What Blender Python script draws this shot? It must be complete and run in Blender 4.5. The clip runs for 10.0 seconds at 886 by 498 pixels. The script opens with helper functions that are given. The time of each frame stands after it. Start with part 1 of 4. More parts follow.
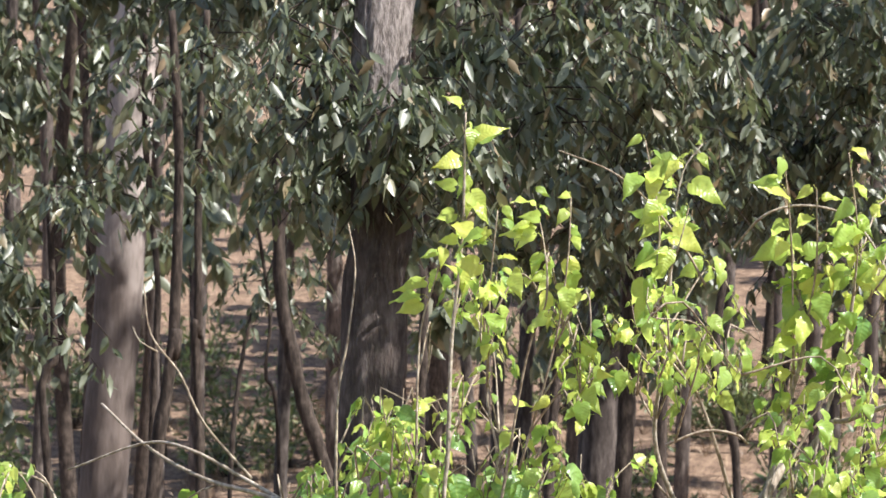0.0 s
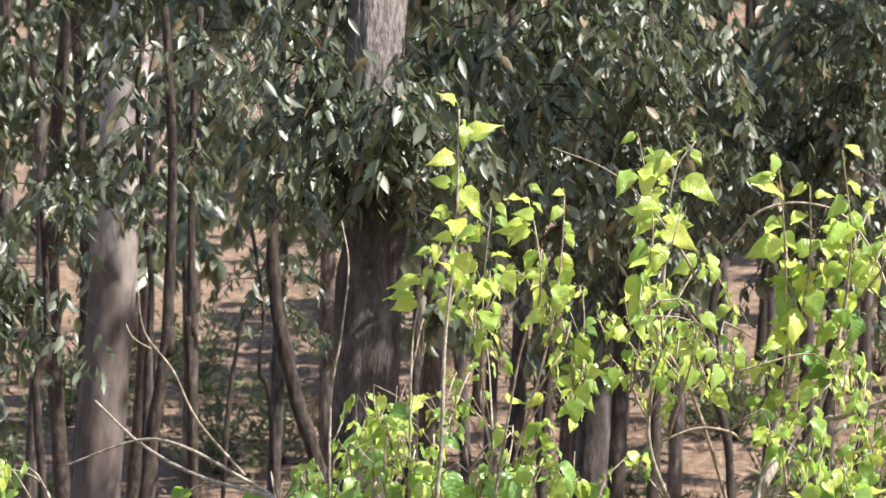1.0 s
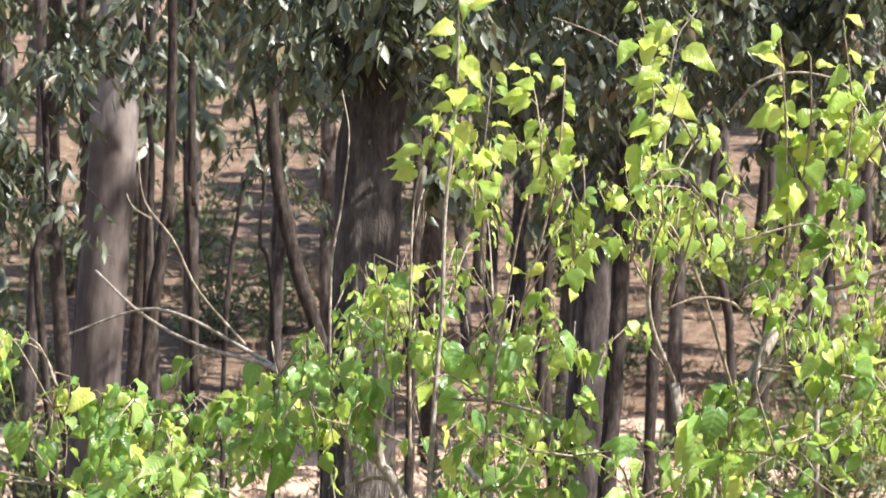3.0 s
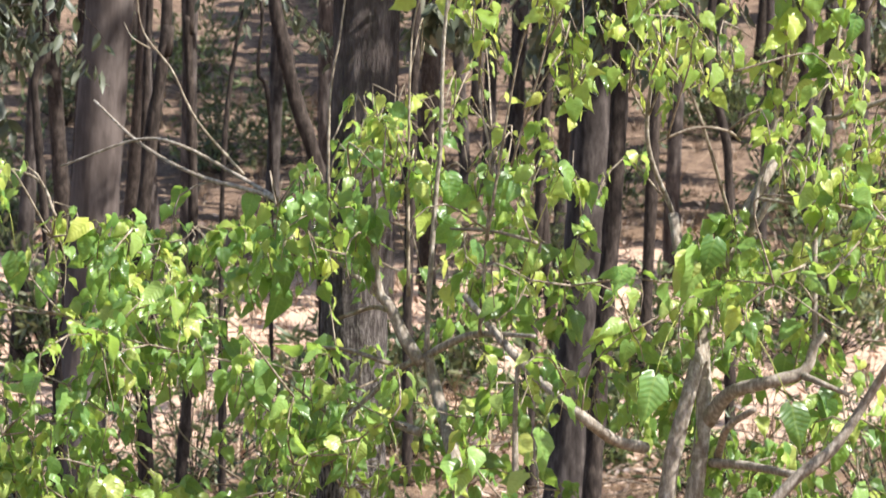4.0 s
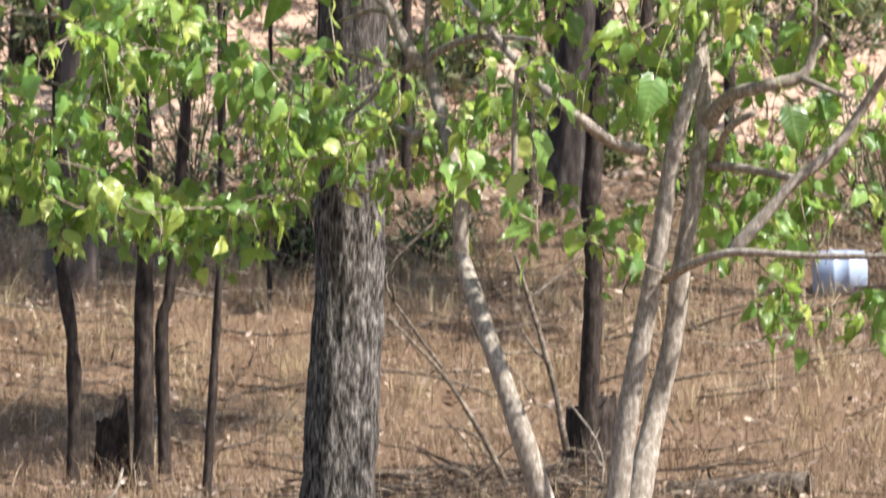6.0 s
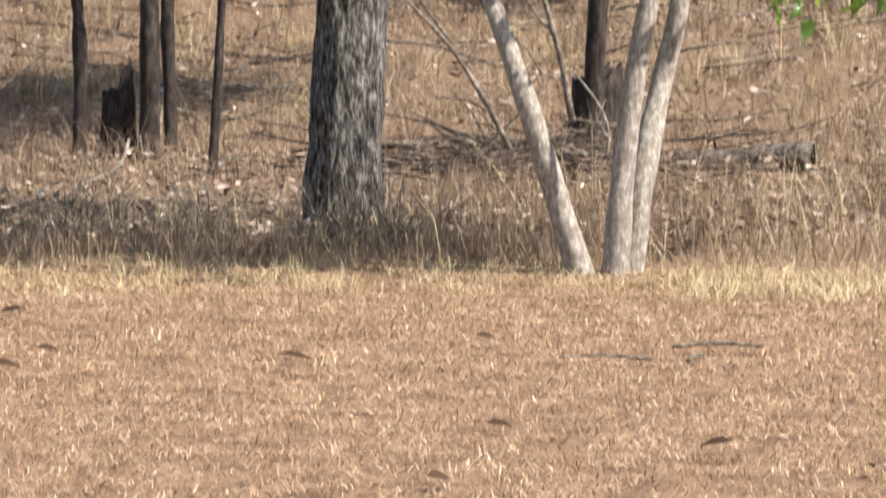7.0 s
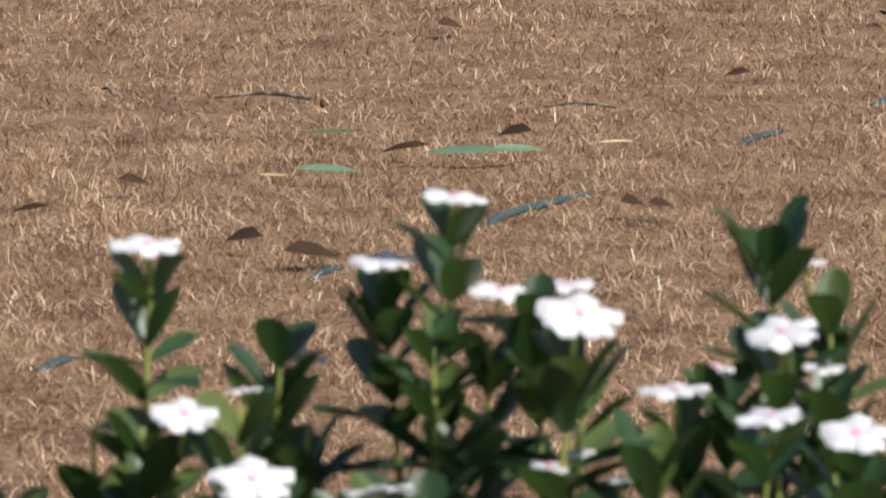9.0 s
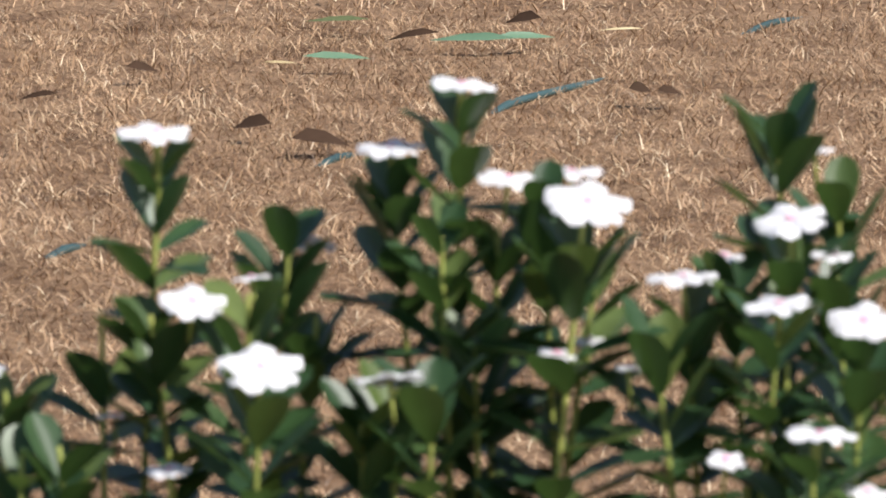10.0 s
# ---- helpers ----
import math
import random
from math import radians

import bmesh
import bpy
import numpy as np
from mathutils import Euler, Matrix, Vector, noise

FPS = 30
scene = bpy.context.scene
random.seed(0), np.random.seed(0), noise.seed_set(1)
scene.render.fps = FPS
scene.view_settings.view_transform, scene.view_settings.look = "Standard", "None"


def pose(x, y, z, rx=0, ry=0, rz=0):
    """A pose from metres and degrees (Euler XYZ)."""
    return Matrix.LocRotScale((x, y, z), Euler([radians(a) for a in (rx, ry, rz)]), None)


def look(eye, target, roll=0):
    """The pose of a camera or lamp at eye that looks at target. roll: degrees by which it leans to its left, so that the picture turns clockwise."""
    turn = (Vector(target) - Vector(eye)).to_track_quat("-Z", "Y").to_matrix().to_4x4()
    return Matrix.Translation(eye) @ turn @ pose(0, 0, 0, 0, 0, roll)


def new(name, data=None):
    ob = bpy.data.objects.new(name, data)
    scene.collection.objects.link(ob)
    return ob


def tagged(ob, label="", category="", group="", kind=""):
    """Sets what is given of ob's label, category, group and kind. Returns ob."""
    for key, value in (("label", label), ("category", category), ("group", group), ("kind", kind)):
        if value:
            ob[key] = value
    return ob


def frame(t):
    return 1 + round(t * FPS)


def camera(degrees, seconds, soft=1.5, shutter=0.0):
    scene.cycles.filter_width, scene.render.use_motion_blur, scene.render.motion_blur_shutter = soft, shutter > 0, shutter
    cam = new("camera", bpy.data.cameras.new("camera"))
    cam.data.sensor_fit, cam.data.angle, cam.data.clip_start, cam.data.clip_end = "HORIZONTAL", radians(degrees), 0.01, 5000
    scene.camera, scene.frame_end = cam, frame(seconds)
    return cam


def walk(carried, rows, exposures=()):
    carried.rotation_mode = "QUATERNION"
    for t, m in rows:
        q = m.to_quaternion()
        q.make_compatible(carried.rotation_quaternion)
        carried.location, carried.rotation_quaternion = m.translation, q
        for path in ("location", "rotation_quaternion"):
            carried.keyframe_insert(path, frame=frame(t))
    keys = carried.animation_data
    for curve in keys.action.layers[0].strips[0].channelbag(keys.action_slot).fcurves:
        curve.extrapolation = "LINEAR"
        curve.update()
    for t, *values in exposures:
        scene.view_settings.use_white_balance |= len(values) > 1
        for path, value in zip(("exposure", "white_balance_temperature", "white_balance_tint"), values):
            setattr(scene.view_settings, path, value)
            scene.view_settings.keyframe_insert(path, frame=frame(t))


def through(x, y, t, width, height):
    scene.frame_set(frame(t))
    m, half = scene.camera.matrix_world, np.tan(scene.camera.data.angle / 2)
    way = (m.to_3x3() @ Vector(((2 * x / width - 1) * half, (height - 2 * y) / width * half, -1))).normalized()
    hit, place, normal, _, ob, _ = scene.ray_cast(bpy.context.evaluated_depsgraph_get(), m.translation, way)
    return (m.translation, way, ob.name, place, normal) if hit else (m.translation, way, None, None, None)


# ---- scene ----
# ---- camera: a long lens on a tripod, tilted down from the wood to the flowers ----
EYE = 1.1
cam = camera(10.0, 10.0, soft=1.5, shutter=0.3)
cam.data.dof.use_dof = True
cam.data.dof.focus_distance = 11.0
cam.data.dof.aperture_fstop = 33.0
walk(cam, [
    (0.0, pose(0, 0, EYE, 96.506, 0, 0.058)),
    (0.5, pose(0, 0, EYE, 96.525, 0, 0.013)),
    (1.0, pose(0, 0, EYE, 96.474, 0, -0.017)),
    (1.5, pose(0, 0, EYE, 96.431, 0, -0.008)),
    (2.0, pose(0, 0, EYE, 96.060, 0, -0.008)),
    (2.2, pose(0, 0, EYE, 95.821, 0, 0.022)),
    (3.3, pose(0, 0, EYE, 94.496, 0, -0.019)),
    (3.5, pose(0, 0, EYE, 94.047, 0, -0.017)),
    (4.0, pose(0, 0, EYE, 93.074, 0, -0.029)),
    (4.3, pose(0, 0, EYE, 92.594, 0, -0.034)),
    (4.5, pose(0, 0, EYE, 92.292, 0, -0.030)),
    (5.0, pose(0, 0, EYE, 91.732, 0, -0.028)),
    (5.2, pose(0, 0, EYE, 91.736, 0, -0.092)),
    (6.3, pose(0, 0, EYE, 88.585, 0, -0.010)),
    (6.5, pose(0, 0, EYE, 87.920, 0, -0.000)),
    (6.8, pose(0, 0, EYE, 86.844, 0, 0.013)),
    (7.0, pose(0, 0, EYE, 85.989, 0, 0.032)),
    (7.3, pose(0, 0, EYE, 85.078, 0, 0.032)),
    (7.5, pose(0, 0, EYE, 84.498, 0, 0.034)),
    (7.8, pose(0, 0, EYE, 83.672, 0, 0.039)),
    (8.0, pose(0, 0, EYE, 83.215, 0, 0.040)),
    (8.5, pose(0, 0, EYE, 82.159, 0, 0.086)),
    (8.8, pose(0, 0, EYE, 81.352, 0, 0.125)),
    (9.0, pose(0, 0, EYE, 80.872, 0, 0.157)),
    (9.5, pose(0, 0, EYE, 79.853, 0, 0.214)),
    (10.0, pose(0, 0, EYE, 79.600, 0, 0.253)),
], exposures=[(0.0, 1.36), (2.0, 1.48), (3.5, 1.4), (4.5, 1.1), (6.3, 1.08), (7.0, 1.1), (7.5, 0.68), (8.5, 0.25), (9.0, 0.28), (10.0, 0.52)])

# ---- light: high sun from the side, clear sky ----
SUN_EL, SUN_AZ = 49.0, 116.0
world = bpy.data.worlds.new("sky")
scene.world = world
world.use_nodes = True
sky = world.node_tree.nodes.new("ShaderNodeTexSky")
sky.sky_type, sky.sun_disc = "NISHITA", False
sky.sun_elevation, sky.sun_rotation = radians(SUN_EL), radians(SUN_AZ)
world.node_tree.links.new(sky.outputs[0], world.node_tree.nodes["Background"].inputs[0])
world.node_tree.nodes["Background"].inputs[1].default_value = 0.10
sun = new("sun", bpy.data.lights.new("sun", "SUN"))
sun.data.energy, sun.data.angle, sun.data.color = 5.0, radians(0.5), (1.0, 0.965, 0.91)
to_sun = Vector((math.sin(radians(SUN_AZ)) * math.cos(radians(SUN_EL)), math.cos(radians(SUN_AZ)) * math.cos(radians(SUN_EL)), math.sin(radians(SUN_EL))))
sun.matrix_world = look(to_sun * 60, (0, 0, 0))

rng = random.Random(7)


# ---- materials ----
def mat(name):
    m = bpy.data.materials.new(name)
    m.use_nodes = True
    t = m.node_tree
    return m, t, t.nodes["Principled BSDF"], t.nodes["Material Output"]


def node(t, kind, **values):
    n = t.nodes.new(kind)
    for k, v in values.items():
        n.inputs[k.replace("_", " ")].default_value = v
    return n


def ramp(t, source, stops):
    r = t.nodes.new("ShaderNodeValToRGB")
    while len(r.color_ramp.elements) < len(stops):
        r.color_ramp.elements.new(0.5)
    for e, (p, c) in zip(r.color_ramp.elements, stops):
        e.position, e.color = p, (*c, 1)
    t.links.new(source, r.inputs[0])
    return r.outputs[0]


def coords(t, scale=(1, 1, 1), world_space=False):
    if world_space:
        c = t.nodes.new("ShaderNodeNewGeometry").outputs["Position"]
    else:
        c = t.nodes.new("ShaderNodeTexCoord").outputs["Object"]
    m = t.nodes.new("ShaderNodeMapping")
    m.inputs["Scale"].default_value = scale
    t.links.new(c, m.inputs[0])
    return m.outputs[0]


def noisy(t, vec, scale, detail=5.0, rough=0.6):
    n = node(t, "ShaderNodeTexNoise", Scale=scale, Detail=detail, Roughness=rough)
    t.links.new(vec, n.inputs["Vector"])
    return n.outputs[0]


def math_node(t, op, a, b=0.0):
    n = t.nodes.new("ShaderNodeMath")
    n.operation = op
    for i, v in enumerate((a, b)):
        if isinstance(v, (int, float)):
            n.inputs[i].default_value = v
        else:
            t.links.new(v, n.inputs[i])
    return n.outputs[0]


def mix(t, fac, a, b, blend="MIX"):
    n = t.nodes.new("ShaderNodeMix")
    n.data_type, n.blend_type = "RGBA", blend
    for sock, v in ((n.inputs[0], fac), (n.inputs[6], a), (n.inputs[7], b)):
        if isinstance(v, (int, float)):
            sock.default_value = v
        elif isinstance(v, tuple):
            sock.default_value = (*v, 1)
        else:
            t.links.new(v, sock)
    return n.outputs[2]


def bump(t, bsdf, height, strength, distance):
    b = node(t, "ShaderNodeBump", Strength=strength, Distance=distance)
    t.links.new(height, b.inputs["Height"])
    t.links.new(b.outputs[0], bsdf.inputs["Normal"])


def any_random(t):
    """A value that differs from piece to piece, whether pieces are objects or islands of one mesh."""
    a = t.nodes.new("ShaderNodeObjectInfo").outputs["Random"]
    b = t.nodes.new("ShaderNodeNewGeometry").outputs["Random Per Island"]
    return math_node(t, "FRACT", math_node(t, "ADD", a, b))


def leaf_material(name, stops, through_colour, through, rough=0.45, spec=0.4, veins=0.0):
    m, t, p, out = mat(name)
    r = any_random(t)
    c = ramp(t, r, stops)
    mottle = noisy(t, coords(t, world_space=True), 60.0, 3.0)
    c = mix(t, 0.35, c, ramp(t, mottle, [(0.3, (0.35, 0.35, 0.35)), (0.7, (1, 1, 1))]), "MULTIPLY")
    if veins:
        uv = t.nodes.new("ShaderNodeSeparateXYZ")
        t.links.new(t.nodes.new("ShaderNodeTexCoord").outputs["UV"], uv.inputs[0])
        across = math_node(t, "ABSOLUTE", math_node(t, "SUBTRACT", uv.outputs[0], 0.5))
        along = math_node(t, "SUBTRACT", math_node(t, "MULTIPLY", uv.outputs[1], 8.0), math_node(t, "MULTIPLY", across, 6.0))
        saw = math_node(t, "ABSOLUTE", math_node(t, "SUBTRACT", math_node(t, "FRACT", along), 0.5))
        side = math_node(t, "LESS_THAN", saw, 0.07)
        mid = math_node(t, "LESS_THAN", across, 0.022)
        line = math_node(t, "MAXIMUM", side, mid)
        c = mix(t, math_node(t, "MULTIPLY", line, veins), c, (0.36, 0.46, 0.12))
        bump(t, p, math_node(t, "SUBTRACT", saw, math_node(t, "MULTIPLY", mid, 0.5)), 0.4, 0.005)
    t.links.new(c, p.inputs["Base Color"])
    p.inputs["Roughness"].default_value, p.inputs["Specular IOR Level"].default_value = rough, spec
    tr = t.nodes.new("ShaderNodeBsdfTranslucent")
    t.links.new(mix(t, 0.65, c, through_colour), tr.inputs[0])
    s = t.nodes.new("ShaderNodeMixShader")
    s.inputs[0].default_value = through
    t.links.new(p.outputs[0], s.inputs[1])
    t.links.new(tr.outputs[0], s.inputs[2])
    t.links.new(s.outputs[0], out.inputs[0])
    return m


def bark_material(name, dark, pale, stretch, scale, relief, bands=0.0, lichen=None, level=0.5, shaded_above=None, lit_above=None):
    m, t, p, out = mat(name)
    v = coords(t, stretch, world_space=True)
    n = noisy(t, v, scale, 8.0, 0.65)
    broad = noisy(t, coords(t, world_space=True), 2.2, 3.0)
    c = ramp(t, n, [(level - 0.14, dark), (level, tuple((a * 2 + b) / 3 for a, b in zip(dark, pale))), (level + 0.13, pale)])
    c = mix(t, 0.5, c, ramp(t, broad, [(0.3, (0.55, 0.5, 0.47)), (0.7, (1, 1, 1))]), "MULTIPLY")
    height = n
    # smoother bark, its colour darkened to stand for the crown's shade
    if shaded_above:
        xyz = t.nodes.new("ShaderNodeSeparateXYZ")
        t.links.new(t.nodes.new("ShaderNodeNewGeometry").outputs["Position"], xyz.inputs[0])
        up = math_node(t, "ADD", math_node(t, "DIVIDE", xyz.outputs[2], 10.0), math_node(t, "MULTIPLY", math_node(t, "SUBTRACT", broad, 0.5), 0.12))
        shaded_skin = ramp(t, noisy(t, coords(t, (1, 1, 0.35), world_space=True), 16.0, 6.0), [(0.35, (0.035, 0.027, 0.025)), (0.55, (0.08, 0.062, 0.057)), (0.7, (0.16, 0.13, 0.12))])
        c = mix(t, ramp(t, up, [(shaded_above / 10 - 0.03, (0, 0, 0)), (shaded_above / 10 + 0.04, (0.85, 0.85, 0.85))]), c, shaded_skin)
    # bark colour lightened from this height up, standing for sun on it
    if lit_above:
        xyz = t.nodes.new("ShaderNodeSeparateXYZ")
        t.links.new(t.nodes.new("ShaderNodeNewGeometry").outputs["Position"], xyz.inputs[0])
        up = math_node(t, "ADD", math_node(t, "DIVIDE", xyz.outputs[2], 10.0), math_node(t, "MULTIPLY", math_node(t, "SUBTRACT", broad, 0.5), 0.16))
        sunlit = ramp(t, n, [(level - 0.14, (0.13, 0.11, 0.10)), (level + 0.13, (0.36, 0.315, 0.295))])
        c = mix(t, ramp(t, up, [(lit_above / 10 - 0.02, (0, 0, 0)), (lit_above / 10 + 0.03, (0.9, 0.9, 0.9))]), c, sunlit)
    if bands:
        rings = noisy(t, coords(t, (3, 3, 60), world_space=True), 1.6, 4.0)
        c = mix(t, math_node(t, "MULTIPLY", math_node(t, "GREATER_THAN", rings, 0.62), bands), c, dark)
    if lichen:
        spots = noisy(t, coords(t, world_space=True), 80.0, 4.0)
        c = mix(t, math_node(t, "MULTIPLY", math_node(t, "GREATER_THAN", spots, 0.6), 0.15), c, lichen)
    t.links.new(c, p.inputs["Base Color"])
    p.inputs["Roughness"].default_value, p.inputs["Specular IOR Level"].default_value = 0.9, 0.15
    bump(t, p, height, 0.8, relief)
    return m


def plain_material(name, a, b, scale, rough=0.8, spec=0.2, relief=0.001):
    m, t, p, out = mat(name)
    n = noisy(t, coords(t, world_space=True), scale)
    c = mix(t, n, a, b)
    c = mix(t, 0.5, c, ramp(t, any_random(t), [(0.0, (0.6, 0.6, 0.6)), (1.0, (1, 1, 1))]), "MULTIPLY")
    t.links.new(c, p.inputs["Base Color"])
    p.inputs["Roughness"].default_value, p.inputs["Specular IOR Level"].default_value = rough, spec
    bump(t, p, n, 0.5, relief)
    return m


def ground_material():
    m, t, p, out = mat("dry_ground")
    pos = coords(t, world_space=True)
    fine, mid, broad = noisy(t, pos, 45.0, 8.0), noisy(t, pos, 7.0, 5.0), noisy(t, pos, 0.35, 4.0)
    straw = ramp(t, fine, [(0.3, (0.06, 0.038, 0.025)), (0.5, (0.19, 0.125, 0.078)), (0.72, (0.36, 0.26, 0.165))])
    soil = ramp(t, fine, [(0.3, (0.08, 0.05, 0.033)), (0.55, (0.20, 0.128, 0.082)), (0.75, (0.33, 0.23, 0.155))])
    c = mix(t, ramp(t, mid, [(0.42, (0, 0, 0)), (0.6, (1, 1, 1))]), straw, soil)
    xyz = t.nodes.new("ShaderNodeSeparateXYZ")
    t.links.new(t.nodes.new("ShaderNodeNewGeometry").outputs["Position"], xyz.inputs[0])
    # under the mown grass: thatch and earth, darkened as shade between blades
    lawn = ramp(t, math_node(t, "DIVIDE", xyz.outputs[1], 100.0), [(0.148, (1, 1, 1)), (0.151, (0, 0, 0))])
    shaded_thatch = ramp(t, mix(t, 0.5, fine, mid), [(0.35, (0.08, 0.045, 0.027)), (0.5, (0.20, 0.122, 0.074)), (0.66, (0.33, 0.215, 0.133))])
    c = mix(t, lawn, c, shaded_thatch)
    # a bare sandy strip across the slope, litter and dead leaves above it
    far = math_node(t, "ADD", xyz.outputs[1], math_node(t, "MULTIPLY", math_node(t, "SUBTRACT", broad, 0.5), 14.0))
    strip = ramp(t, math_node(t, "DIVIDE", far, 100.0), [(0.36, (0, 0, 0)), (0.39, (1, 1, 1)), (0.53, (1, 1, 1)), (0.58, (0, 0, 0))])
    sand = ramp(t, fine, [(0.25, (0.26, 0.155, 0.11)), (0.42, (0.52, 0.345, 0.25)), (0.7, (0.68, 0.51, 0.39))])
    c = mix(t, strip, c, sand)
    above = ramp(t, math_node(t, "DIVIDE", far, 100.0), [(0.56, (0, 0, 0)), (0.62, (1, 1, 1))])
    litter = ramp(t, mix(t, 0.5, mid, fine), [(0.36, (0.045, 0.03, 0.023)), (0.5, (0.15, 0.10, 0.072)), (0.62, (0.33, 0.235, 0.165))])
    c = mix(t, above, c, litter)
    t.links.new(c, p.inputs["Base Color"])
    p.inputs["Roughness"].default_value, p.inputs["Specular IOR Level"].default_value = 0.95, 0.1
    bump(t, p, fine, 0.8, 0.02)
    return m


def grass_material(name, stops, patch_dark):
    """Blades that differ one by one, in patches of two sizes."""
    m, t, p, out = mat(name)
    c = ramp(t, any_random(t), stops)
    pos = coords(t, world_space=True)
    c = mix(t, ramp(t, noisy(t, pos, 6.5, 5.0), [(0.40, (0, 0, 0)), (0.60, (1, 1, 1))]), c, mix(t, 1.0, c, patch_dark, "MULTIPLY"))
    c = mix(t, 0.6, c, ramp(t, noisy(t, pos, 2.6, 4.0), [(0.35, (0.66, 0.6, 0.55)), (0.65, (1.0, 0.98, 0.95))]), "MULTIPLY")
    t.links.new(c, p.inputs["Base Color"])
    p.inputs["Roughness"].default_value, p.inputs["Specular IOR Level"].default_value = 0.5, 0.4
    return m


GROUND = ground_material()
MULBERRY_LEAF = leaf_material("mulberry_leaf", [(0.0, (0.032, 0.085, 0.022)), (0.3, (0.12, 0.25, 0.066)), (0.72, (0.27, 0.42, 0.11)), (1.0, (0.53, 0.56, 0.16))],
                              (0.58, 0.84, 0.13), 0.42, 0.30, 0.6, veins=0.28)
YOUNG_LEAF = leaf_material("young_mulberry_leaf", [(0.0, (0.12, 0.24, 0.045)), (0.4, (0.32, 0.46, 0.09)), (1.0, (0.58, 0.60, 0.13))],
                           (0.78, 0.92, 0.22), 0.50, 0.36, 0.5, veins=0.12)
GUM_LEAF = leaf_material("gum_leaf", [(0.0, (0.058, 0.070, 0.045)), (0.55, (0.098, 0.115, 0.072)), (0.9, (0.155, 0.165, 0.11)), (1.0, (0.23, 0.16, 0.09))],
                         (0.18, 0.24, 0.09), 0.25, 0.42, 0.6)
BUSH_LEAF = leaf_material("bush_leaf", [(0.0, (0.06, 0.09, 0.04)), (0.6, (0.11, 0.15, 0.065)), (1.0, (0.22, 0.22, 0.1))], (0.25, 0.3, 0.09), 0.25, 0.45, 0.5)
WINKLE_LEAF = leaf_material("periwinkle_leaf", [(0.0, (0.020, 0.048, 0.018)), (0.7, (0.036, 0.078, 0.027)), (1.0, (0.12, 0.16, 0.04))],
                            (0.14, 0.26, 0.05), 0.17, 0.40, 0.4)
PETAL = leaf_material("white_petal", [(0.0, (0.82, 0.80, 0.83)), (1.0, (0.9, 0.88, 0.9))], (0.9, 0.86, 0.9), 0.25, 0.6, 0.2)
PETAL_EYE = plain_material("pink_throat", (0.75, 0.25, 0.4), (0.8, 0.45, 0.55), 200)
STEM_GREEN = plain_material("green_stem", (0.16, 0.22, 0.05), (0.46, 0.45, 0.12), 60, 0.6)
# mid trunk coloured dark for shade, the top pale for sunlight
GUM_BARK = bark_material("gum_bark", (0.025, 0.02, 0.018), (0.42, 0.38, 0.35), (1, 1, 0.28), 84.0, 0.03, level=0.54, shaded_above=1.7, lit_above=3.4)
SMOOTH_BARK = bark_material("smooth_gum_bark", (0.028, 0.022, 0.02), (0.125, 0.105, 0.096), (1, 1, 0.25), 22.0, 0.006)
# colour is dark low down for shade, pale above 4.1 m for sun
LIT_TOP_GUM_BARK = bark_material("lit_top_gum_bark", (0.07, 0.055, 0.05), (0.14, 0.115, 0.105), (1, 1, 0.2), 14.0, 0.006, level=0.47, lit_above=4.1)
DARK_BARK = bark_material("dark_sapling_bark", (0.02, 0.015, 0.013), (0.085, 0.066, 0.055), (1, 1, 0.3), 50.0, 0.008)
PALE_BARK = bark_material("mulberry_bark", (0.19, 0.155, 0.12), (0.47, 0.42, 0.365), (1, 1, 0.45), 75.0, 0.004, bands=0.4, lichen=(0.58, 0.55, 0.48))
TWIG = bark_material("twig_bark", (0.16, 0.12, 0.085), (0.44, 0.38, 0.30), (1, 1, 0.6), 60.0, 0.002)
DEAD_WOOD = bark_material("dead_wood", (0.06, 0.045, 0.035), (0.34, 0.28, 0.22), (1, 1, 1), 40.0, 0.004)
LOG_BARK = bark_material("log_bark", (0.035, 0.027, 0.022), (0.20, 0.165, 0.135), (0.4, 1, 1), 50.0, 0.006)
GREY_WOOD = bark_material("weathered_wood", (0.13, 0.105, 0.085), (0.42, 0.37, 0.31), (0.3, 1, 1), 40.0, 0.004)
STRAW = grass_material("dry_grass", [(0.0, (0.20, 0.12, 0.07)), (0.12, (0.38, 0.24, 0.14)), (0.68, (0.58, 0.395, 0.24)), (0.9, (0.70, 0.52, 0.335)), (1.0, (0.88, 0.75, 0.54))], (0.6, 0.53, 0.47))
# greyish straw, coloured darker to stand for shade behind the lawn
SHADED_STRAW = grass_material("shaded_dry_grass", [(0.0, (0.09, 0.065, 0.045)), (0.5, (0.21, 0.155, 0.10)), (0.85, (0.34, 0.265, 0.165)), (1.0, (0.60, 0.50, 0.33))], (0.6, 0.56, 0.54))
TALL_STRAW = grass_material("tall_dry_grass", [(0.0, (0.14, 0.09, 0.06)), (0.5, (0.28, 0.188, 0.117)), (0.85, (0.40, 0.29, 0.185)), (1.0, (0.64, 0.52, 0.36))], (0.62, 0.56, 0.52))
PALE_STRAW = grass_material("pale_tufts", [(0.0, (0.36, 0.28, 0.15)), (0.6, (0.56, 0.45, 0.27)), (1.0, (0.72, 0.62, 0.40))], (0.8, 0.8, 0.68))
LITTER = grass_material("dead_leaves", [(0.0, (0.09, 0.06, 0.042)), (0.5, (0.27, 0.175, 0.12)), (0.85, (0.46, 0.33, 0.25)), (1.0, (0.78, 0.66, 0.56))], (0.6, 0.55, 0.52))
BROWN_LEAF = plain_material("brown_leaf", (0.028, 0.017, 0.011), (0.085, 0.048, 0.03), 20, 0.85, 0.08)
GREEN_FALLEN = plain_material("grey_green_fallen_leaf", (0.07, 0.14, 0.08), (0.15, 0.24, 0.15), 20, 0.5, 0.4)
